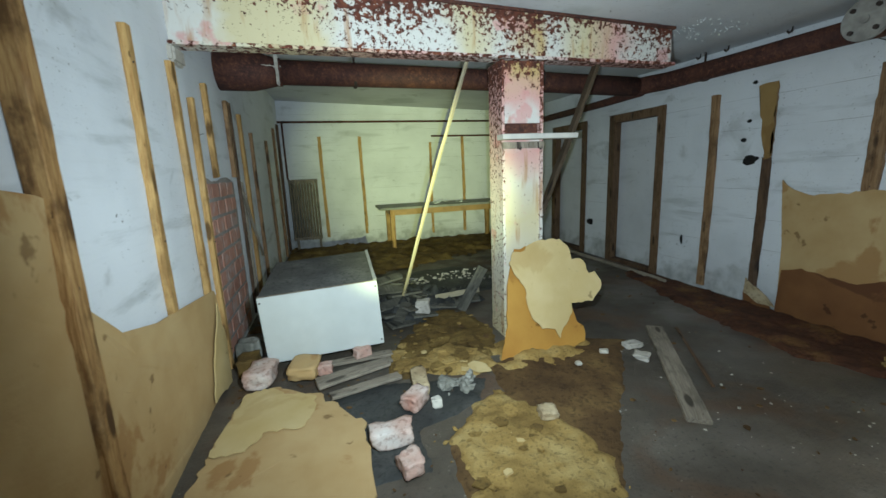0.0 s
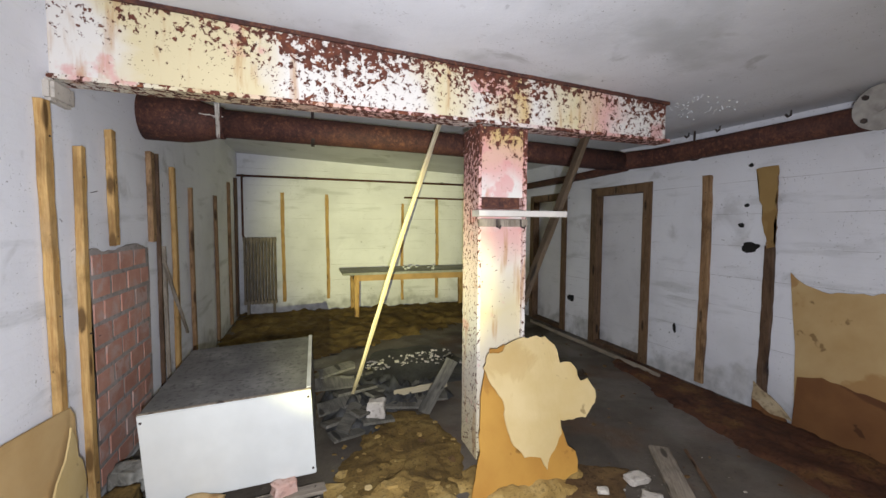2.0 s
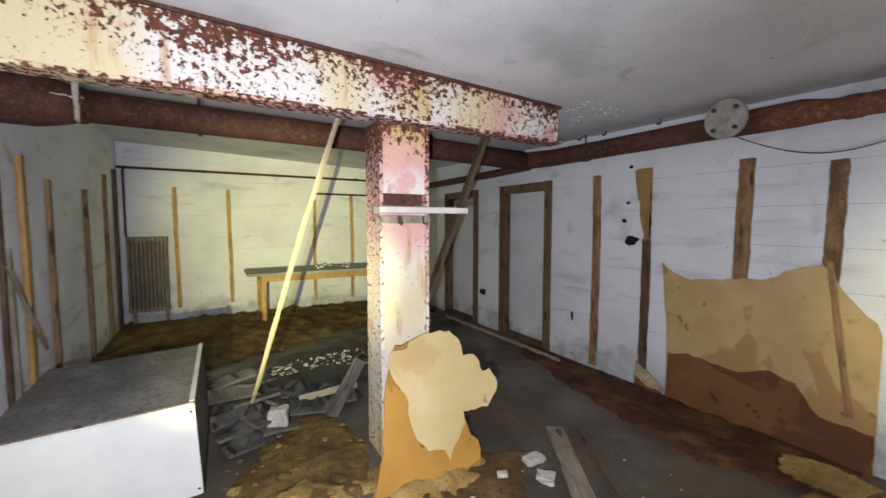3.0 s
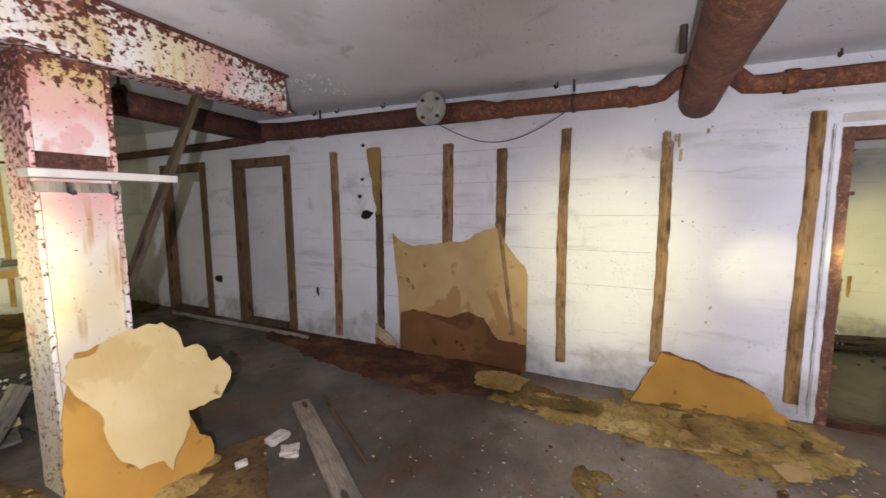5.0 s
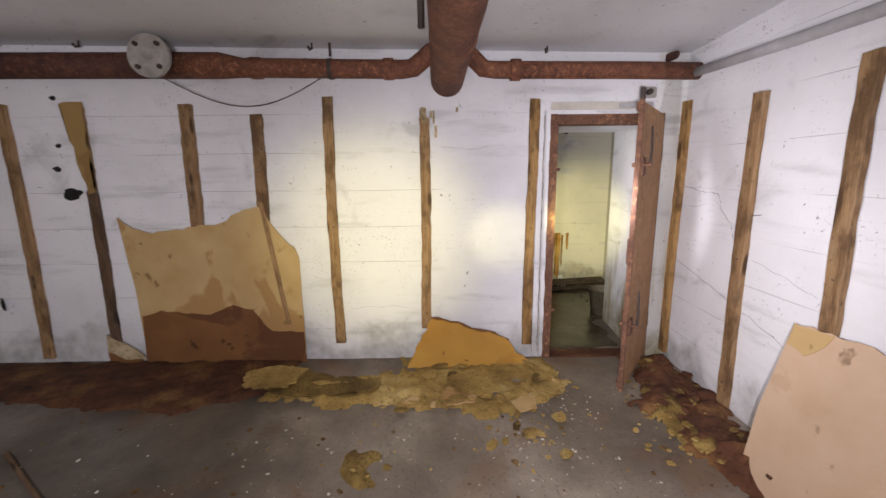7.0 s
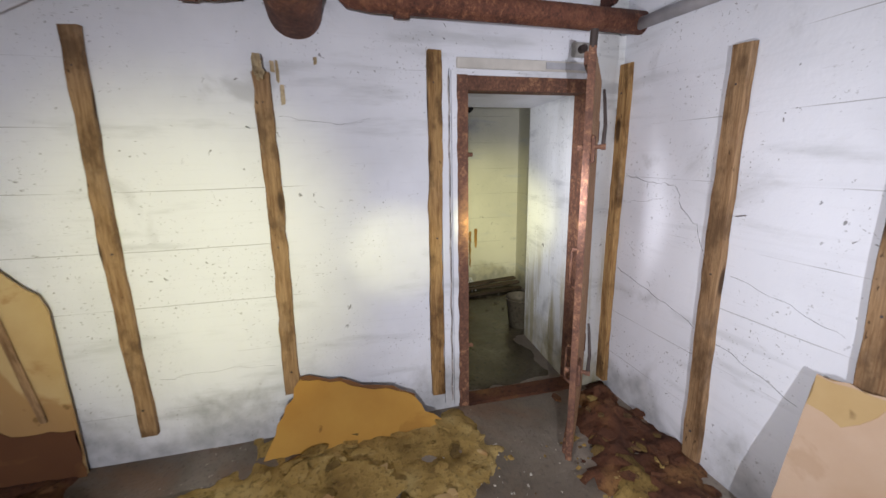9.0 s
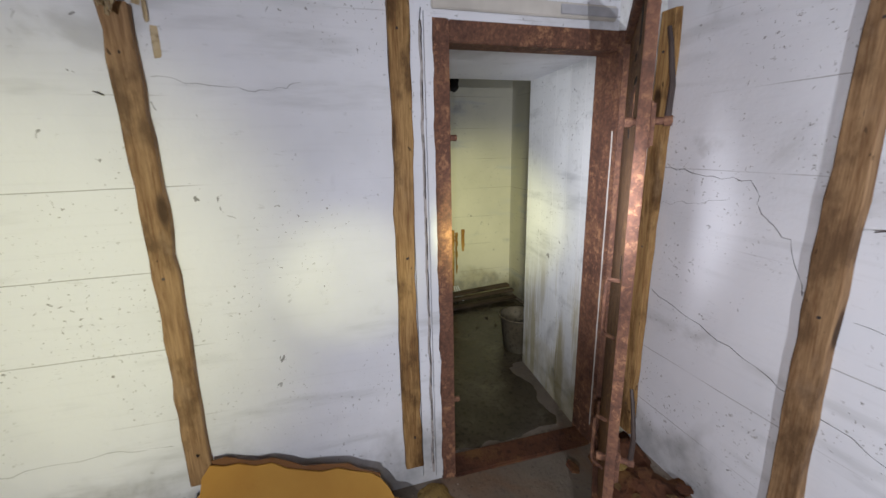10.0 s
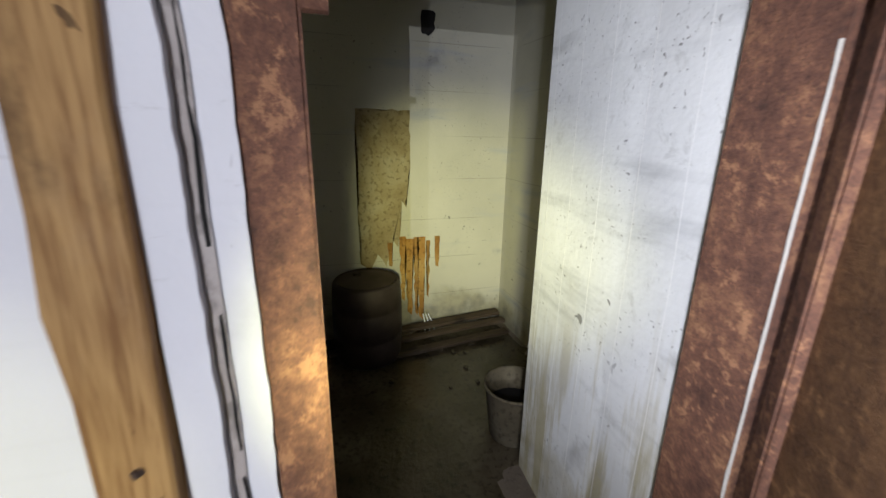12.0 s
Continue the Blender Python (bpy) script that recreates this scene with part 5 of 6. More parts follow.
A, B = Vector((0.685, 3.88, 0.13)), Vector((1.24, 3.17, 2.31))
solid("leaning_stick", plank((B - A).length, 0.036, 0.020, R, 0.008, 16), PALEWOOD, "long pale stick leaning against the beam", "stick", Matrix.Translation(A) @ (B - A).to_track_quat("Z", "Y").to_matrix().to_4x4())
A, B = Vector((1.86, 3.10, 1.03)), Vector((2.37, 3.10, 2.27))
solid("diagonal_brace", plank((B - A).length, 0.075, 0.036, R), BLACKWOOD, "dark wooden brace between column and beam", "brace", Matrix.Translation(A) @ (B - A).to_track_quat("Z", "Y").to_matrix().to_4x4())

tp = thing("torn_board_pair", "two torn tan hardboard layers leaning on the column", "hardboard")
TM = Matrix.Translation((0, 2.585, 0.0)) @ Matrix.Rotation(radians(-22), 4, "X")
part("back_layer", ragged([(1.24, 0.0), (1.60, 0.0), (1.72, 0.03), (1.84, 0.02), (1.98, 0.05), (1.99, 0.17), (1.94, 0.21), (1.93, 0.29), (1.86, 0.28), (1.86, 0.60), (1.75, 0.88), (1.50, 0.86), (1.41, 0.63), (1.38, 0.50), (1.34, 0.26)], 0.010, random.Random(5), 0.012, curl=0.008), ORANGE, tp, "orange soaked back layer", TM)
part("front_layer", ragged([(1.46, 0.85), (1.53, 0.84), (1.62, 0.90), (1.73, 0.93), (1.90, 0.92), (1.96, 0.86), (1.97, 0.74), (2.05, 0.74), (2.09, 0.68), (2.10, 0.61), (2.16, 0.62), (2.20, 0.54), (2.18, 0.46), (2.09, 0.38), (1.99, 0.38), (1.90, 0.39), (1.89, 0.31), (1.79, 0.21), (1.74, 0.13), (1.71, 0.20), (1.60, 0.22), (1.53, 0.32), (1.51, 0.44), (1.52, 0.54), (1.46, 0.65), (1.41, 0.76)][::-1], 0.008, random.Random(6), 0.009, 0.03, curl=0.03), TAN_PALE, tp, "pale curled front layer", Matrix.Translation((0, -0.055, 0)) @ TM)
bed_thing("fibre_heap", "orange fibre heap at the column foot", "heap", STRAW, [(1.15, 2.42), (1.75, 2.40), (2.1, 2.55), (2.05, 2.75), (1.5, 2.95), (1.2, 2.8)], 0.07, 0.025, 0.16, 0.5, 4.0)

# floor plank
A, B = Vector((2.75, 2.70, 0.014)), Vector((1.98, 1.53, 0.014))
solid("floor_plank", plank((B - A).length, 0.135, 0.028, R), GREYWOOD, "weathered grey plank lying on the concrete", "plank", Matrix.Translation(A) @ (B - A).to_track_quat("Z", "Y").to_matrix().to_4x4() @ Matrix.Translation((0, -0.014, 0)))
solid("floor_lath", plank(1.0, 0.022, 0.016, R), DARKWOOD, "thin dark lath lying beside a plank", "lath", Matrix.Translation((2.90, 2.62, 0.012)) @ (Vector((2.25, 1.6, 0.012)) - Vector((2.90, 2.62, 0.012))).to_track_quat("Z", "Y").to_matrix().to_4x4())

# sheets on the floor
FLAT = Matrix.Rotation(radians(-90), 4, "X")
fs = thing("floor_hardboard", "torn cream hardboard sheet lying on the floor", "hardboard")
part("sheet", ragged([(-0.60, 0.75), (0.10, 0.75), (0.16, 1.20), (0.17, 1.80), (0.16, 2.17), (0.05, 2.24), (0.02, 2.38), (-0.06, 2.42), (-0.09, 2.54), (-0.28, 2.62), (-0.40, 2.74), (-0.58, 2.70), (-0.62, 2.30), (-0.70, 1.5)], 0.012, R, 0.022, 0.03, curl=0.008), TAN, fs, "", Matrix.Translation((0, 0, 0.020)) @ FLAT)
part("top_ply", ragged([(-0.64, 2.06), (-0.47, 2.05), (-0.37, 2.20), (-0.19, 2.17), (-0.13, 2.32), (-0.115, 2.50), (-0.29, 2.58), (-0.41, 2.70), (-0.56, 2.67), (-0.62, 2.30)], 0.006, R, 0.018, 0.025, curl=0.004), TAN_PALE, fs, "paler upper ply with a torn edge", Matrix.Translation((0, 0, 0.034)) @ FLAT)
bed_thing("wet_floor_patch", "dark wet felt layer under bricks and rubble", "felt", DARKFELT, [(-0.14, 2.60), (0.38, 2.58), (1.08, 2.42), (0.93, 2.14), (0.50, 1.93), (0.50, 1.60), (0.10, 1.60), (0.10, 2.24), (-0.02, 2.44)], 0.010, 0.022, 0.05, 0.5, 17.0, 0.04)
bed_thing("rotted_sheet", "rotted brown fibre sheet spread over the floor", "fibre sheet", MUD, [(0.80, 0.80), (1.15, 1.10), (1.58, 1.66), (2.36, 2.58), (2.05, 2.75), (1.50, 2.70), (1.10, 2.55), (1.10, 2.20), (0.95, 2.05), (0.62, 1.85), (0.55, 1.50), (0.5, 0.8)], 0.030, 0.028, 0.04, 0.25, 1.0, 0.035)
bed_thing("yellow_fibre", "yellow crumbled fibre on the rotted sheet", "fibre", STRAW, [(0.55, 0.8), (1.05, 0.9), (1.36, 1.42), (1.26, 1.98), (1.02, 2.24), (0.90, 2.10), (0.62, 1.86), (0.55, 1.40)], 0.064, 0.018, 0.06, 0.32, 2.0, 0.07)
bed_thing("fibre_bed", "yellow-brown crumbled fibre between chest and column", "fibre", OCHRE, [(0.45, 2.55), (1.10, 2.60), (1.30, 2.75), (1.42, 3.2), (1.35, 3.75), (0.95, 3.95), (0.60, 3.3), (0.42, 3.0)], 0.03, 0.016, 0.08, 0.7, 3.0, 0.05)
bed_thing("fibre_bed", "yellow fibre crust beside the chest", "fibre", STRAW, [(0.40, 2.66), (0.72, 2.56), (1.02, 2.46), (1.25, 2.50), (1.12, 2.86), (0.95, 3.0), (0.60, 2.86), (0.42, 2.90)], 0.070, 0.016, 0.05, 0.3, 9.0, 0.05)
bed_thing("rotted_fibre", "brown rotted fibre covering the far floor", "fibre", OCHRE, [(-0.8, 5.6), (0.2, 5.4), (1.2, 5.9), (2.2, 6.4), (3.2, 6.7), (4.05, 6.9), (4.08, 8.38), (-0.78, 8.38)], 0.07, 0.05, 0.2, 0.8, 6.0, 0.2)
bed_thing("rotted_fibre", "dark brown rotted fibre at the wall foot", "fibre", MUD, [(-0.8, 3.9), (-0.45, 4.05), (0.45, 4.1), (0.5, 4.6), (0.3, 5.6), (-0.8, 5.7)], 0.05, 0.04, 0.2, 0.8, 7.0, 0.12)
bed_thing("yellow_fibre", "yellow crumbled fibre at the wall foot", "fibre", STRAW, [(3.50, 0.75), (3.30, 0.3), (3.28, -0.1), (3.20, -0.35), (3.55, -0.75), (3.95, -0.85), (4.08, -0.6), (4.08, 0.45), (3.75, 0.6)], 0.038, 0.020, 0.10, 0.8, 8.0, 0.16)
bed_thing("rust_dirt", "red-brown dirt heaped along the wall foot", "dirt", REDDIRT, [(4.09, -1.78), (4.05, -1.45), (3.75, -1.30), (3.3, -1.22), (2.75, -1.30), (2.0, -1.45), (1.2, -1.6), (1.2, -1.78)], 0.10, 0.028, 0.22, 0.7, 10.0, 0.14)
bed_thing("ochre_dirt", "ochre crumbs on red-brown dirt", "dirt", OCHRE, [(3.65, -1.40), (3.2, -1.20), (2.9, -1.25), (2.75, -1.45), (3.2, -1.55)], 0.085, 0.025, 0.12, 0.6, 11.0, 0.14)
bed_thing("wet_fibre", "dark red-brown wet fibre along the wall foot", "fibre", REDDIRT, [(4.09, 1.3), (3.55, 1.35), (3.28, 1.9), (3.35, 2.6), (3.5, 3.4), (3.75, 4.4), (4.09, 4.4)], 0.050, 0.018, 0.07, 0.4, 12.0, 0.06)
bed_thing("ochre_tuft", "small ochre fibre tuft on the concrete", "fibre", OCHRE, [(2.58, 0.62), (2.70, 0.72), (2.86, 0.66), (2.90, 0.54), (2.76, 0.44), (2.62, 0.48)], 0.022, 0.012, 0.09, 1.0, 13.0, 0.10)
bed_thing("wet_sheet", "dark wet felt sheet lying flat on the floor", "felt", DARKFELT, [(1.0, 4.3), (1.9, 4.35), (2.2, 4.9), (1.9, 5.7), (1.1, 5.6), (0.85, 4.9)], 0.03, 0.04, 0.06, 0.4, 14.0, 0.06)

solid("fallen_hardboard_strip", ragged([(3.62, 1.50), (3.50, 1.36), (3.46, 0.95), (3.50, 0.62), (3.70, 0.60), (3.72, 0.95), (3.80, 1.15), (3.74, 1.38)], 0.014, R, 0.024, 0.03, curl=0.03), OCHRE, "ochre strip of rotted hardboard at the wall foot", "hardboard", Matrix.Translation((0, 0, 0.040)) @ FLAT)
solid("fallen_hardboard_strip", ragged([(3.68, 1.62), (3.50, 1.54), (3.52, 1.24), (3.78, 1.18), (3.80, 1.40)], 0.014, R, 0.024, 0.03, curl=0.02), STRAW, "short yellow-brown hardboard strip at the wall foot", "hardboard", Matrix.Translation((0, 0, 0.062)) @ FLAT @ Matrix.Rotation(0.02, 4, "X"))
bed_thing("yellow_fibre", "granular yellow fibre strip along the wall foot", "fibre", STRAW, [(3.48, 1.45), (3.40, 1.0), (3.38, 0.5), (3.45, 0.2), (3.85, 0.25), (3.82, 0.6), (3.72, 1.0), (3.80, 1.35)], 0.036, 0.022, 0.08, 0.9, 21.0, 0.10)
solid("pale_crust_plate", ragged([(3.70, 0.06), (3.48, 0.04), (3.40, -0.16), (3.48, -0.28), (3.64, -0.20), (3.72, -0.06)], 0.014, R, 0.024, 0.02, curl=0.012), STRAW, "pale flat crust plate in yellow fibre", "crust", Matrix.Translation((0, 0, 0.062)) @ FLAT)

# bricks, slats and lumps in front of the chest
for at, s, mat, lab in (((0.30, 1.90, 0.01), (0.075, 0.125, 0.055), PINKBRICK, "pink brick stuck with white plaster"), ((0.50, 2.22, 0.01), (0.10, 0.065, 0.05), PINKBRICK, "broken pink brick with plaster"),
                        ((0.36, 1.66, 0.01), (0.06, 0.075, 0.045), PINKBRICK, "broken pink brick end"), ((-0.50, 2.86, 0.02), (0.16, 0.10, 0.062), PINKBRICK, "pinkish brick under white plaster"),
                        ((0.22, 2.96, 0.02), (0.075, 0.05, 0.05), PINKBRICK, "small pink brick bit by the chest"), ((-0.06, 2.82, 0.02), (0.06, 0.05, 0.04), PINKBRICK, "broken red brick bit"),
                        ((-0.20, 2.84, 0.03), (0.16, 0.11, 0.055), TAN, "tan fibreboard lump in the rubble"), ((0.56, 2.40, 0.01), (0.15, 0.055, 0.05), PUTTY, "long pale plaster lump"),
                        ((0.62, 2.16, 0.01), (0.035, 0.035, 0.03), CHIP, "small white plaster lump"),
                        ((0.88, 3.72, 0.04), (0.06, 0.075, 0.08), PLASTER, "pale broken block upright in the rubble"), ((2.32, 2.46, 0.0), (0.05, 0.085, 0.022), PLASTER, "pale flat stone by the sheet"),
                        ((2.25, 2.28, 0.0), (0.06, 0.06, 0.022), PLASTER, "pale flat stone by the plank"), ((2.02, 2.42, 0.02), (0.035, 0.025, 0.014), CHIP, "small white chip on the rotted sheet"), ((1.72, 2.30, 0.03), (0.022, 0.025, 0.012), CHIP, "small white chip on the rotted sheet"),
                        ((1.20, 1.82, 0.03), (0.06, 0.055, 0.03), PUTTY, "tan crumb of fibreboard"), ((-0.62, 3.08, 0.0), (0.08, 0.12, 0.07), OCHRE, "ochre rag of rotted fibre"), ((-0.66, 3.32, 0.0), (0.08, 0.10, 0.09), GREYLUMP, "grey-green rag in the corner")):
    solid("rubble_piece", lump(at, s, R, 0.26, 3, 0.68), mat, lab, "rubble", group="loose rubble", smooth=True)
for a, b, w in (((-0.12, 2.66, 0.03), (0.42, 2.80, 0.05), 0.085), ((-0.10, 2.56, 0.045), (0.40, 2.72, 0.06), 0.07), ((-0.02, 2.44, 0.03), (0.45, 2.56, 0.03), 0.085), ((-0.18, 2.90, 0.03), (0.45, 2.95, 0.03), 0.09)):
    A, B = Vector(a), Vector(b)
    solid("weathered_board", plank((B - A).length, w, 0.022, R, 0.006), GREYWOOD, "weathered grey slat lying in the rubble", "slat", Matrix.Translation(A) @ (B - A).to_track_quat("Z", "Y").to_matrix().to_4x4(), "slats in the rubble")
for x, y, z, l, w, turn, tilt, roll in ((0.70, 3.60, 0.035, 0.42, 0.13, 24, 4, 6), (0.62, 3.72, 0.085, 0.46, 0.12, 38, 8, -8), (0.80, 3.74, 0.12, 0.40, 0.11, 52, 14, 10), (0.60, 3.86, 0.15, 0.38, 0.14, 12, -6, 12),
                                        (0.74, 3.98, 0.20, 0.44, 0.13, 30, 6, -10), (0.92, 3.92, 0.16, 0.36, 0.10, 58, 20, 14), (0.58, 4.08, 0.24, 0.40, 0.15, 8, 3, 18), (0.78, 4.16, 0.27, 0.34, 0.12, 44, 10, -6),
                                        (0.66, 3.64, 0.13, 0.34, 0.10, 64, -12, 8), (0.88, 3.66, 0.06, 0.26, 0.09, 10, 6, 0), (1.12, 3.92, 0.05, 0.50, 0.13, -12, 3, 5), (1.34, 3.98, 0.06, 0.46, 0.12, -18, -4, 8),
                                        (1.20, 4.10, 0.10, 0.52, 0.11, -6, 4, -8), (1.44, 4.12, 0.09, 0.34, 0.10, -24, 6, 12), (0.98, 4.10, 0.13, 0.40, 0.10, 32, 9, 4), (0.60, 4.22, 0.31, 0.36, 0.12, 20, -4, 12)):
    o = [(-l / 2, -w / 2), (l * R.uniform(0.38, 0.5), -w / 2), (l * R.uniform(0.44, 0.52), w * R.uniform(-0.1, 0.2)), (l * R.uniform(0.34, 0.5), w / 2), (-l * R.uniform(0.4, 0.5), w / 2)]
    solid("broken_board", ragged(o, 0.022, R, 0.004, 0.05, curl=0.006), BOARDGREY, "dark grey broken board in a heap", "board",
          Matrix.Translation((x, y, z)) @ Matrix.Rotation(radians(turn), 4, "Z") @ Matrix.Rotation(radians(tilt), 4, "Y") @ Matrix.Rotation(radians(-90 + roll), 4, "X"), "heap of broken boards")
bed_thing("scrap_heap", "dark heap under the broken boards", "heap", DARKFELT, [(0.48, 3.5), (0.9, 3.55), (1.0, 3.85), (1.6, 3.95), (1.6, 4.25), (0.95, 4.5), (0.48, 4.4)], 0.20, 0.03, 0.15, 0.8, 15.0)
solid("propped_board", plank(0.50, 0.11, 0.02, R), BOARDGREY, "grey board propped behind the column", "board", Matrix.Translation((1.28, 3.72, 0.02)) @ Matrix.Rotation(radians(30), 4, "Y"))
solid("pale_strip", plank(0.5, 0.06, 0.014, R), PALEWOOD, "pale strip of wood in the heap", "strip", Matrix.Translation((1.08, 4.0, 0.10)) @ Matrix.Rotation(radians(86), 4, "Y"))


b = bmesh.new()
for _ in range(60):
    x, y = 3.1 + 0.55 * R.random(), 2.75 + 0.5 * R.random()
    add_lump(b, (x, y, ceil_z(x, y) - 0.006), (0.006, 0.006, 0.006), R, 0.3, 1)
solid("ceiling_drops", b, GLASSBIT, "pale water drops hanging on the ceiling", "drops", kind="stuff")


def scatter(name, label, material, count, places, smin, smax, flat=0.5):
    b = bmesh.new()
    for _ in range(count):
        x0, x1, y0, y1, z = R.choice(places)
        s = R.uniform(smin, smax) * (0.5 + R.random())
        add_lump(b, (R.uniform(x0, x1), R.uniform(y0, y1), z), (s, s * R.uniform(0.5, 1), s * flat * R.uniform(0.4, 1)), R, 0.4, 1)
    return solid(name, b, material, label, "debris", kind="stuff")


scatter("white_chips", "scattered pale chips on the concrete floor", CHIP, 230, [(2.2, 3.6, -1.0, 0.6, 0.0), (2.6, 3.7, -0.9, -0.2, 0.0), (2.4, 3.2, 0.3, 1.6, 0.0), (2.9, 3.5, -0.9, -0.3, 0.0), (1.6, 3.2, 1.2, 2.6, 0.0)], 0.003, 0.009)
scatter("crumbled_plaster", "cluster of grey and white plaster crumbs", GREYLUMP, 46, [(0.70, 0.97, 2.24, 2.42, 0.012), (0.76, 0.92, 2.28, 2.38, 0.035)], 0.014, 0.034, 0.9)
scatter("white_beads", "cluster of white beads on dark felt", CHIP, 130, [(1.25, 1.75, 4.9, 5.3, 0.02), (1.7, 2.05, 4.75, 5.35, 0.02), (0.95, 1.2, 4.85, 5.2, 0.02)], 0.010, 0.018, 0.9)
scatter("fibre_crumbs", "yellow fibre crumbs over the floor", STRAW, 260, [(0.5, 1.3, 0.9, 2.0, 0.02), (2.7, 3.6, -0.9, 1.3, 0.0), (0.5, 1.4, 2.6, 3.6, 0.03), (2.9, 3.6, -0.9, 0.0, 0.0), (2.7, 3.6, -1.6, -1.0, 0.04)], 0.006, 0.018, 0.35)
scatter("dirt_crumbs", "dark dirt crumbs over the floor", MUD, 420, [(1.4, 3.6, -1.4, 3.0, 0.0), (2.0, 3.9, 3.0, 6.5, 0.0), (-0.7, 0.6, 1.0, 3.0, 0.0)], 0.005, 0.018, 0.4)
for x, y, s in ((3.35, -0.42, 0.10), (3.05, -0.40, 0.075), (3.20, -0.62, 0.06), (3.45, 0.05, 0.13), (3.75, -0.72, 0.06), (2.95, -0.15, 0.05), (2.85, -0.55, 0.05)):
    o = [(s * math.cos(k * 1.257 + 0.3) * R.uniform(0.6, 1.3), s * 0.8 * math.sin(k * 1.257 + 0.3) * R.uniform(0.6, 1.3)) for k in range(5)]
    solid("fibre_flake", ragged(o, 0.012, R, 0.012, 0.03, curl=0.02), STRAW if s < 0.1 else TAN, "torn yellow fibre flake on the floor", "flake", Matrix.Translation((x, y, 0.035 if x > 3.3 else 0.018)) @ FLAT @ Matrix.Rotation(R.uniform(0, 6), 4, "Y"), "fibre flakes")

for k in range(16):
    x, y, s = R.uniform(3.22, 3.95), R.uniform(-0.75, 0.45), R.uniform(0.025, 0.065)
    o = [(s * math.cos(q * 1.257) * R.uniform(0.6, 1.4), s * 0.7 * math.sin(q * 1.257) * R.uniform(0.5, 1.3)) for q in range(5)]
    solid("fibre_crust", ragged(o, 0.016, R, 0.012, 0.03, curl=0.03), R.choice((STRAW, OCHRE, STRAW, TAN)), "broken plate of yellow fibre crust", "crust", Matrix.Translation((x, y, 0.045 + R.uniform(-0.01, 0.02))) @ FLAT @ Matrix.Rotation(R.uniform(0, 6), 4, "Y") @ Matrix.Rotation(R.uniform(-0.15, 0.15), 4, "X"), "fibre crust plates")
for k in range(9):
    x, y, s = R.uniform(0.48, 1.15), R.uniform(2.5, 3.1), R.uniform(0.02, 0.06)
    o = [(s * math.cos(q * 1.257) * R.uniform(0.6, 1.4), s * 0.7 * math.sin(q * 1.257) * R.uniform(0.5, 1.3)) for q in range(5)]
    solid("fibre_crust", ragged(o, 0.018, R, 0.012, 0.03, curl=0.03), R.choice((STRAW, OCHRE)), "broken plate of yellow fibre crust", "crust", Matrix.Translation((x, y, 0.045 + R.uniform(-0.01, 0.02))) @ FLAT @ Matrix.Rotation(R.uniform(0, 6), 4, "Y") @ Matrix.Rotation(R.uniform(-0.25, 0.25), 4, "X"), "fibre crust plates")
for k in range(10):
    x, y, s = R.uniform(2.5, 3.95), R.uniform(-1.72, -1.25), R.uniform(0.02, 0.05)
    o = [(s * math.cos(q * 1.257) * R.uniform(0.6, 1.4), s * 0.7 * math.sin(q * 1.257) * R.uniform(0.5, 1.3)) for q in range(5)]
    solid("fibre_crust", ragged(o, 0.014, R, 0.012, 0.03, curl=0.03), REDDIRT, "broken plate of rust-brown fibre crust", "crust", Matrix.Translation((x, y, 0.085 + R.uniform(-0.02, 0.02))) @ FLAT @ Matrix.Rotation(R.uniform(0, 6), 4, "Y") @ Matrix.Rotation(R.uniform(-0.3, 0.3), 4, "X"), "fibre crust plates")

def flakes(count, poly, mats, smin, smax, z, label, seed, tilt=0.25):
    """Torn flat plates of fibre strewn inside an outline."""
    rng = random.Random(seed)
    xs, ys = [p[0] for p in poly], [p[1] for p in poly]
    made = 0
    while made < count:
        x, y = rng.uniform(min(xs), max(xs)), rng.uniform(min(ys), max(ys))
        if inside(poly, x, y) < 0:
            continue
        size = smin + (smax - smin) * rng.random() ** 2
        turn = rng.uniform(0, 6.28)
        n = rng.randint(5, 7)
        o = [(size * math.cos(q * math.tau / n) * rng.uniform(0.6, 1.35), size * 0.7 * math.sin(q * math.tau / n) * rng.uniform(0.6, 1.3)) for q in range(n)]
        solid("fibre_flake", ragged(o, rng.uniform(0.006, 0.014), rng, 0.006, 0.03, curl=0.02), rng.choice(mats), label, "flake",
              Matrix.Translation((x, y, z + rng.uniform(0, 0.012))) @ FLAT @ Matrix.Rotation(turn, 4, "Y") @ Matrix.Rotation(rng.uniform(-tilt, tilt), 4, "X"), "fibre flakes")
        made += 1


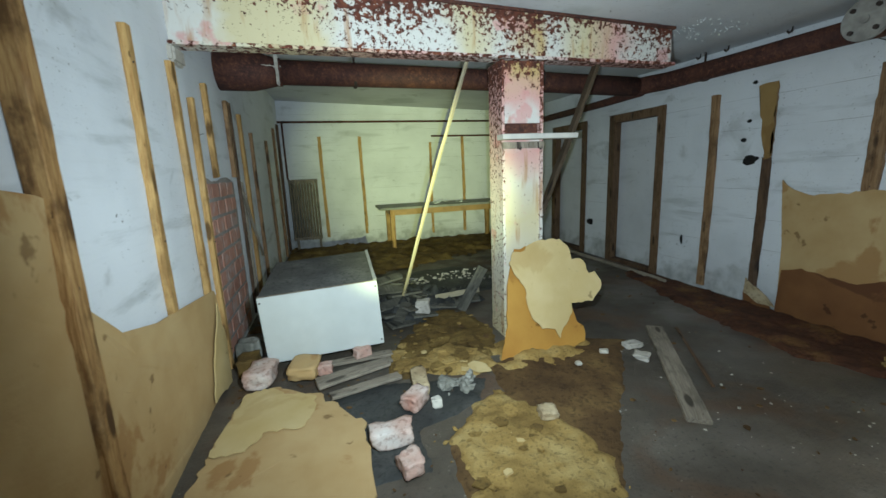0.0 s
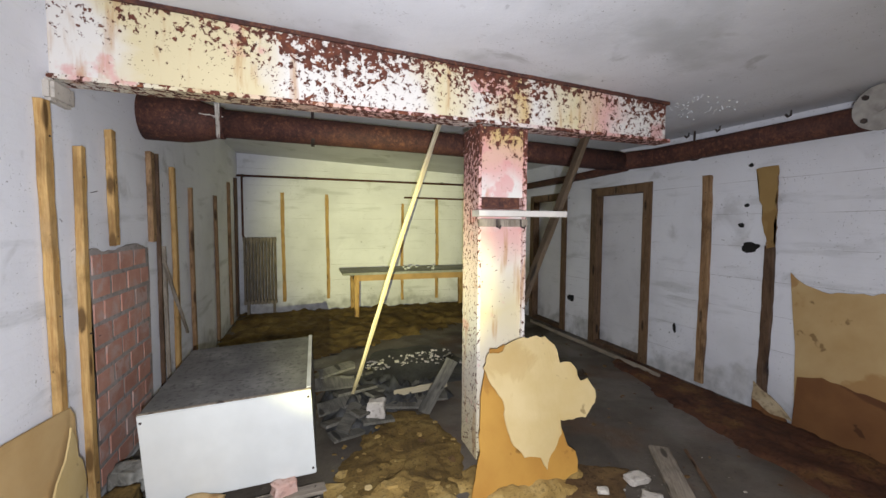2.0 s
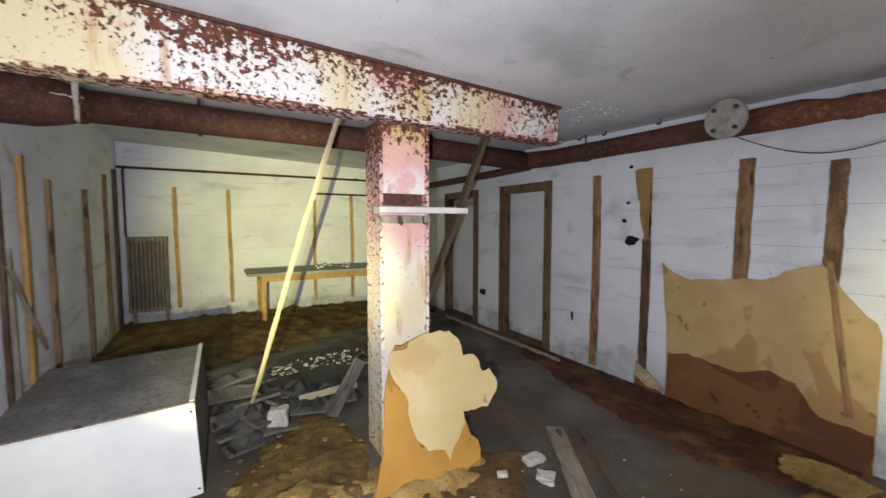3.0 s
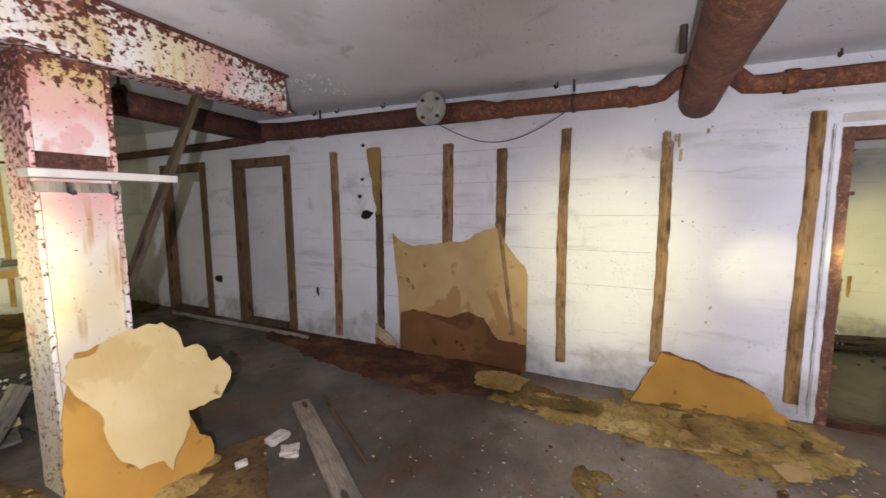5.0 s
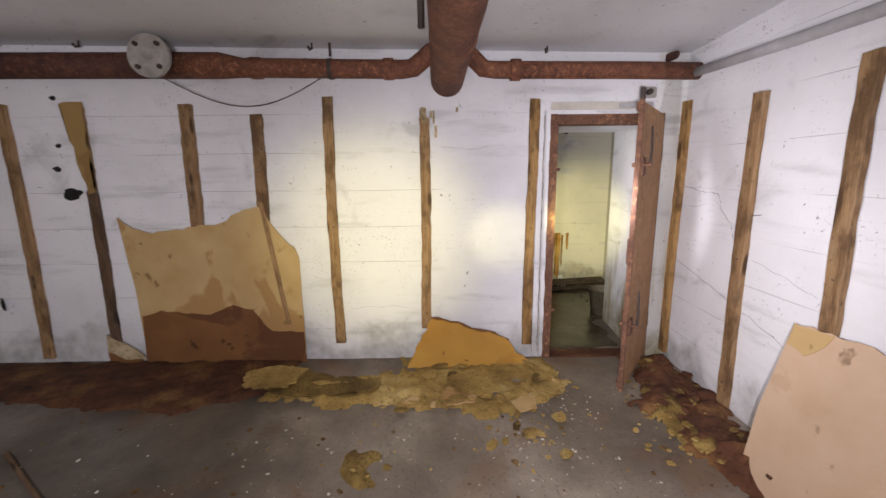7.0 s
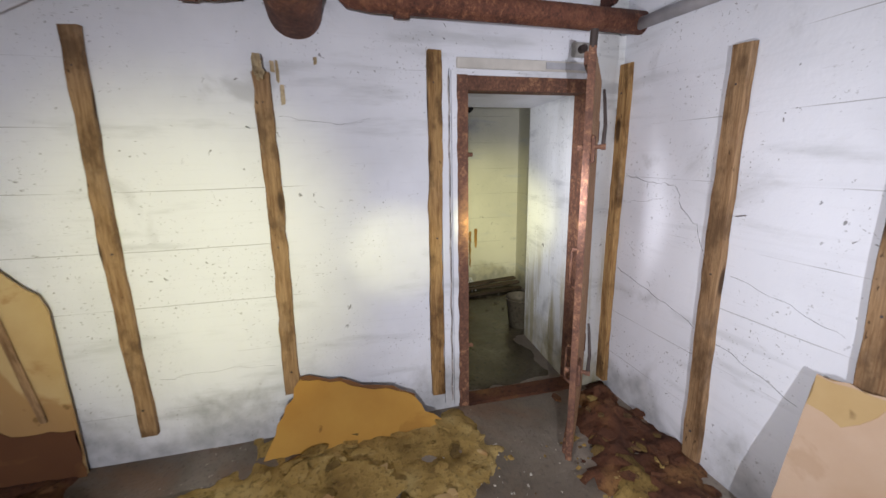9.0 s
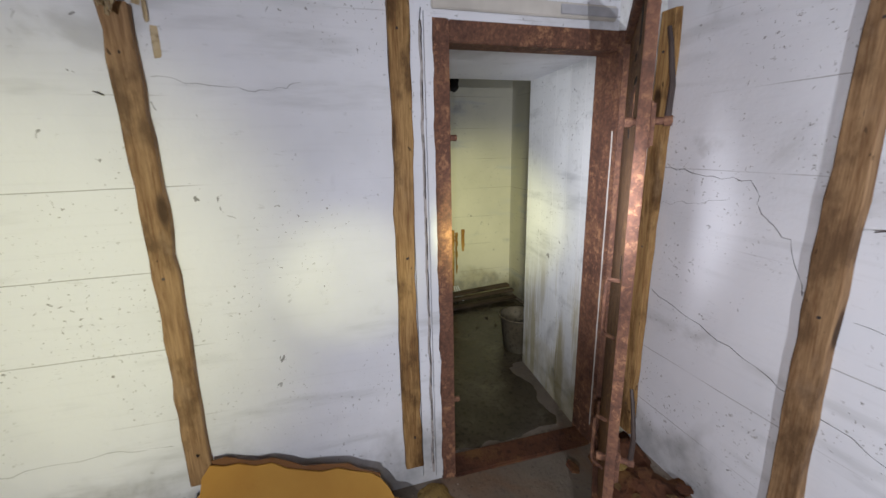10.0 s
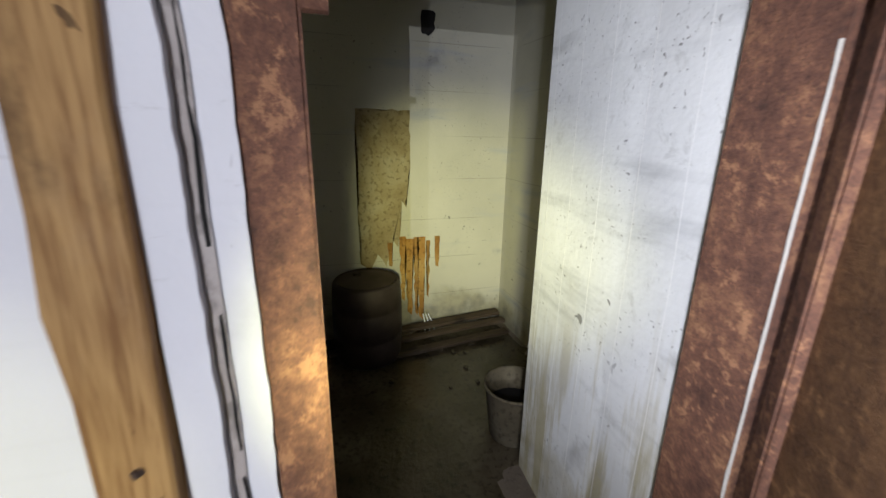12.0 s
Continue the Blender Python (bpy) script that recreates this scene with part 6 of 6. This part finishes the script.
flakes(26, [(0.42, 2.60), (1.05, 2.46), (1.22, 2.55), (1.10, 2.90), (0.60, 2.95), (0.42, 2.88)], (STRAW, OCHRE, STRAW, TAN_PALE), 0.025, 0.11, 0.035, "torn yellow-brown fibre plate on crumbled fibre", 41)
flakes(14, [(0.60, 3.0), (1.25, 2.9), (1.40, 3.25), (1.0, 3.6), (0.62, 3.4)], (OCHRE, STRAW, MUD), 0.02, 0.07, 0.025, "ochre fibre plate on the floor", 42)
flakes(22, [(0.62, 1.0), (1.10, 1.35), (1.20, 1.85), (0.95, 1.98), (0.66, 1.80)], (STRAW, OCHRE, STRAW, TAN_PALE), 0.02, 0.07, 0.035, "yellow fibre plate on the rotted sheet", 43)
flakes(20, [(3.30, 0.40), (3.22, -0.40), (3.45, -0.72), (3.95, -0.80), (3.95, 0.30)], (STRAW, OCHRE, STRAW, TAN), 0.02, 0.08, 0.045, "torn yellow fibre plate at the wall foot", 44)
flakes(12, [(2.85, -0.20), (3.20, -0.25), (3.30, -0.80), (2.95, -0.75)], (STRAW, STRAW, OCHRE), 0.012, 0.045, 0.008, "small yellow fibre scrap on the concrete", 45, 0.1)
flakes(16, [(3.95, -1.65), (3.70, -1.35), (2.90, -1.28), (2.80, -1.60)], (REDDIRT, OCHRE, MUD), 0.02, 0.06, 0.09, "rust-brown fibre plate in the dirt", 46)

# ---- clay blocks, piece by piece ----
bl = bmesh.new()
add_box(bl, (0, 0.012, 0.012), (0.013, 0.218, 0.126), 0.004)
block = mesh_of(bl, "brick", BRICK)
row = 0
z = 0.06
while z < 1.38:
    y = 3.28 - (0.11 if row % 2 else 0.0)
    while y < 4.13:
        y0, y1 = max(3.28, y), min(4.13, y + 0.23)
        if y1 - y0 > 0.05:
            ob = new("brick", block)
            ob.parent = wall_west
            ob.matrix_basis = Matrix.Translation((WEST + 0.0055 + R.uniform(-0.003, 0.003), y0, z)) @ Matrix.Diagonal((1, (y1 - y0) / 0.23, 1, 1))
        y += 0.23
    z += 0.138
    row += 1
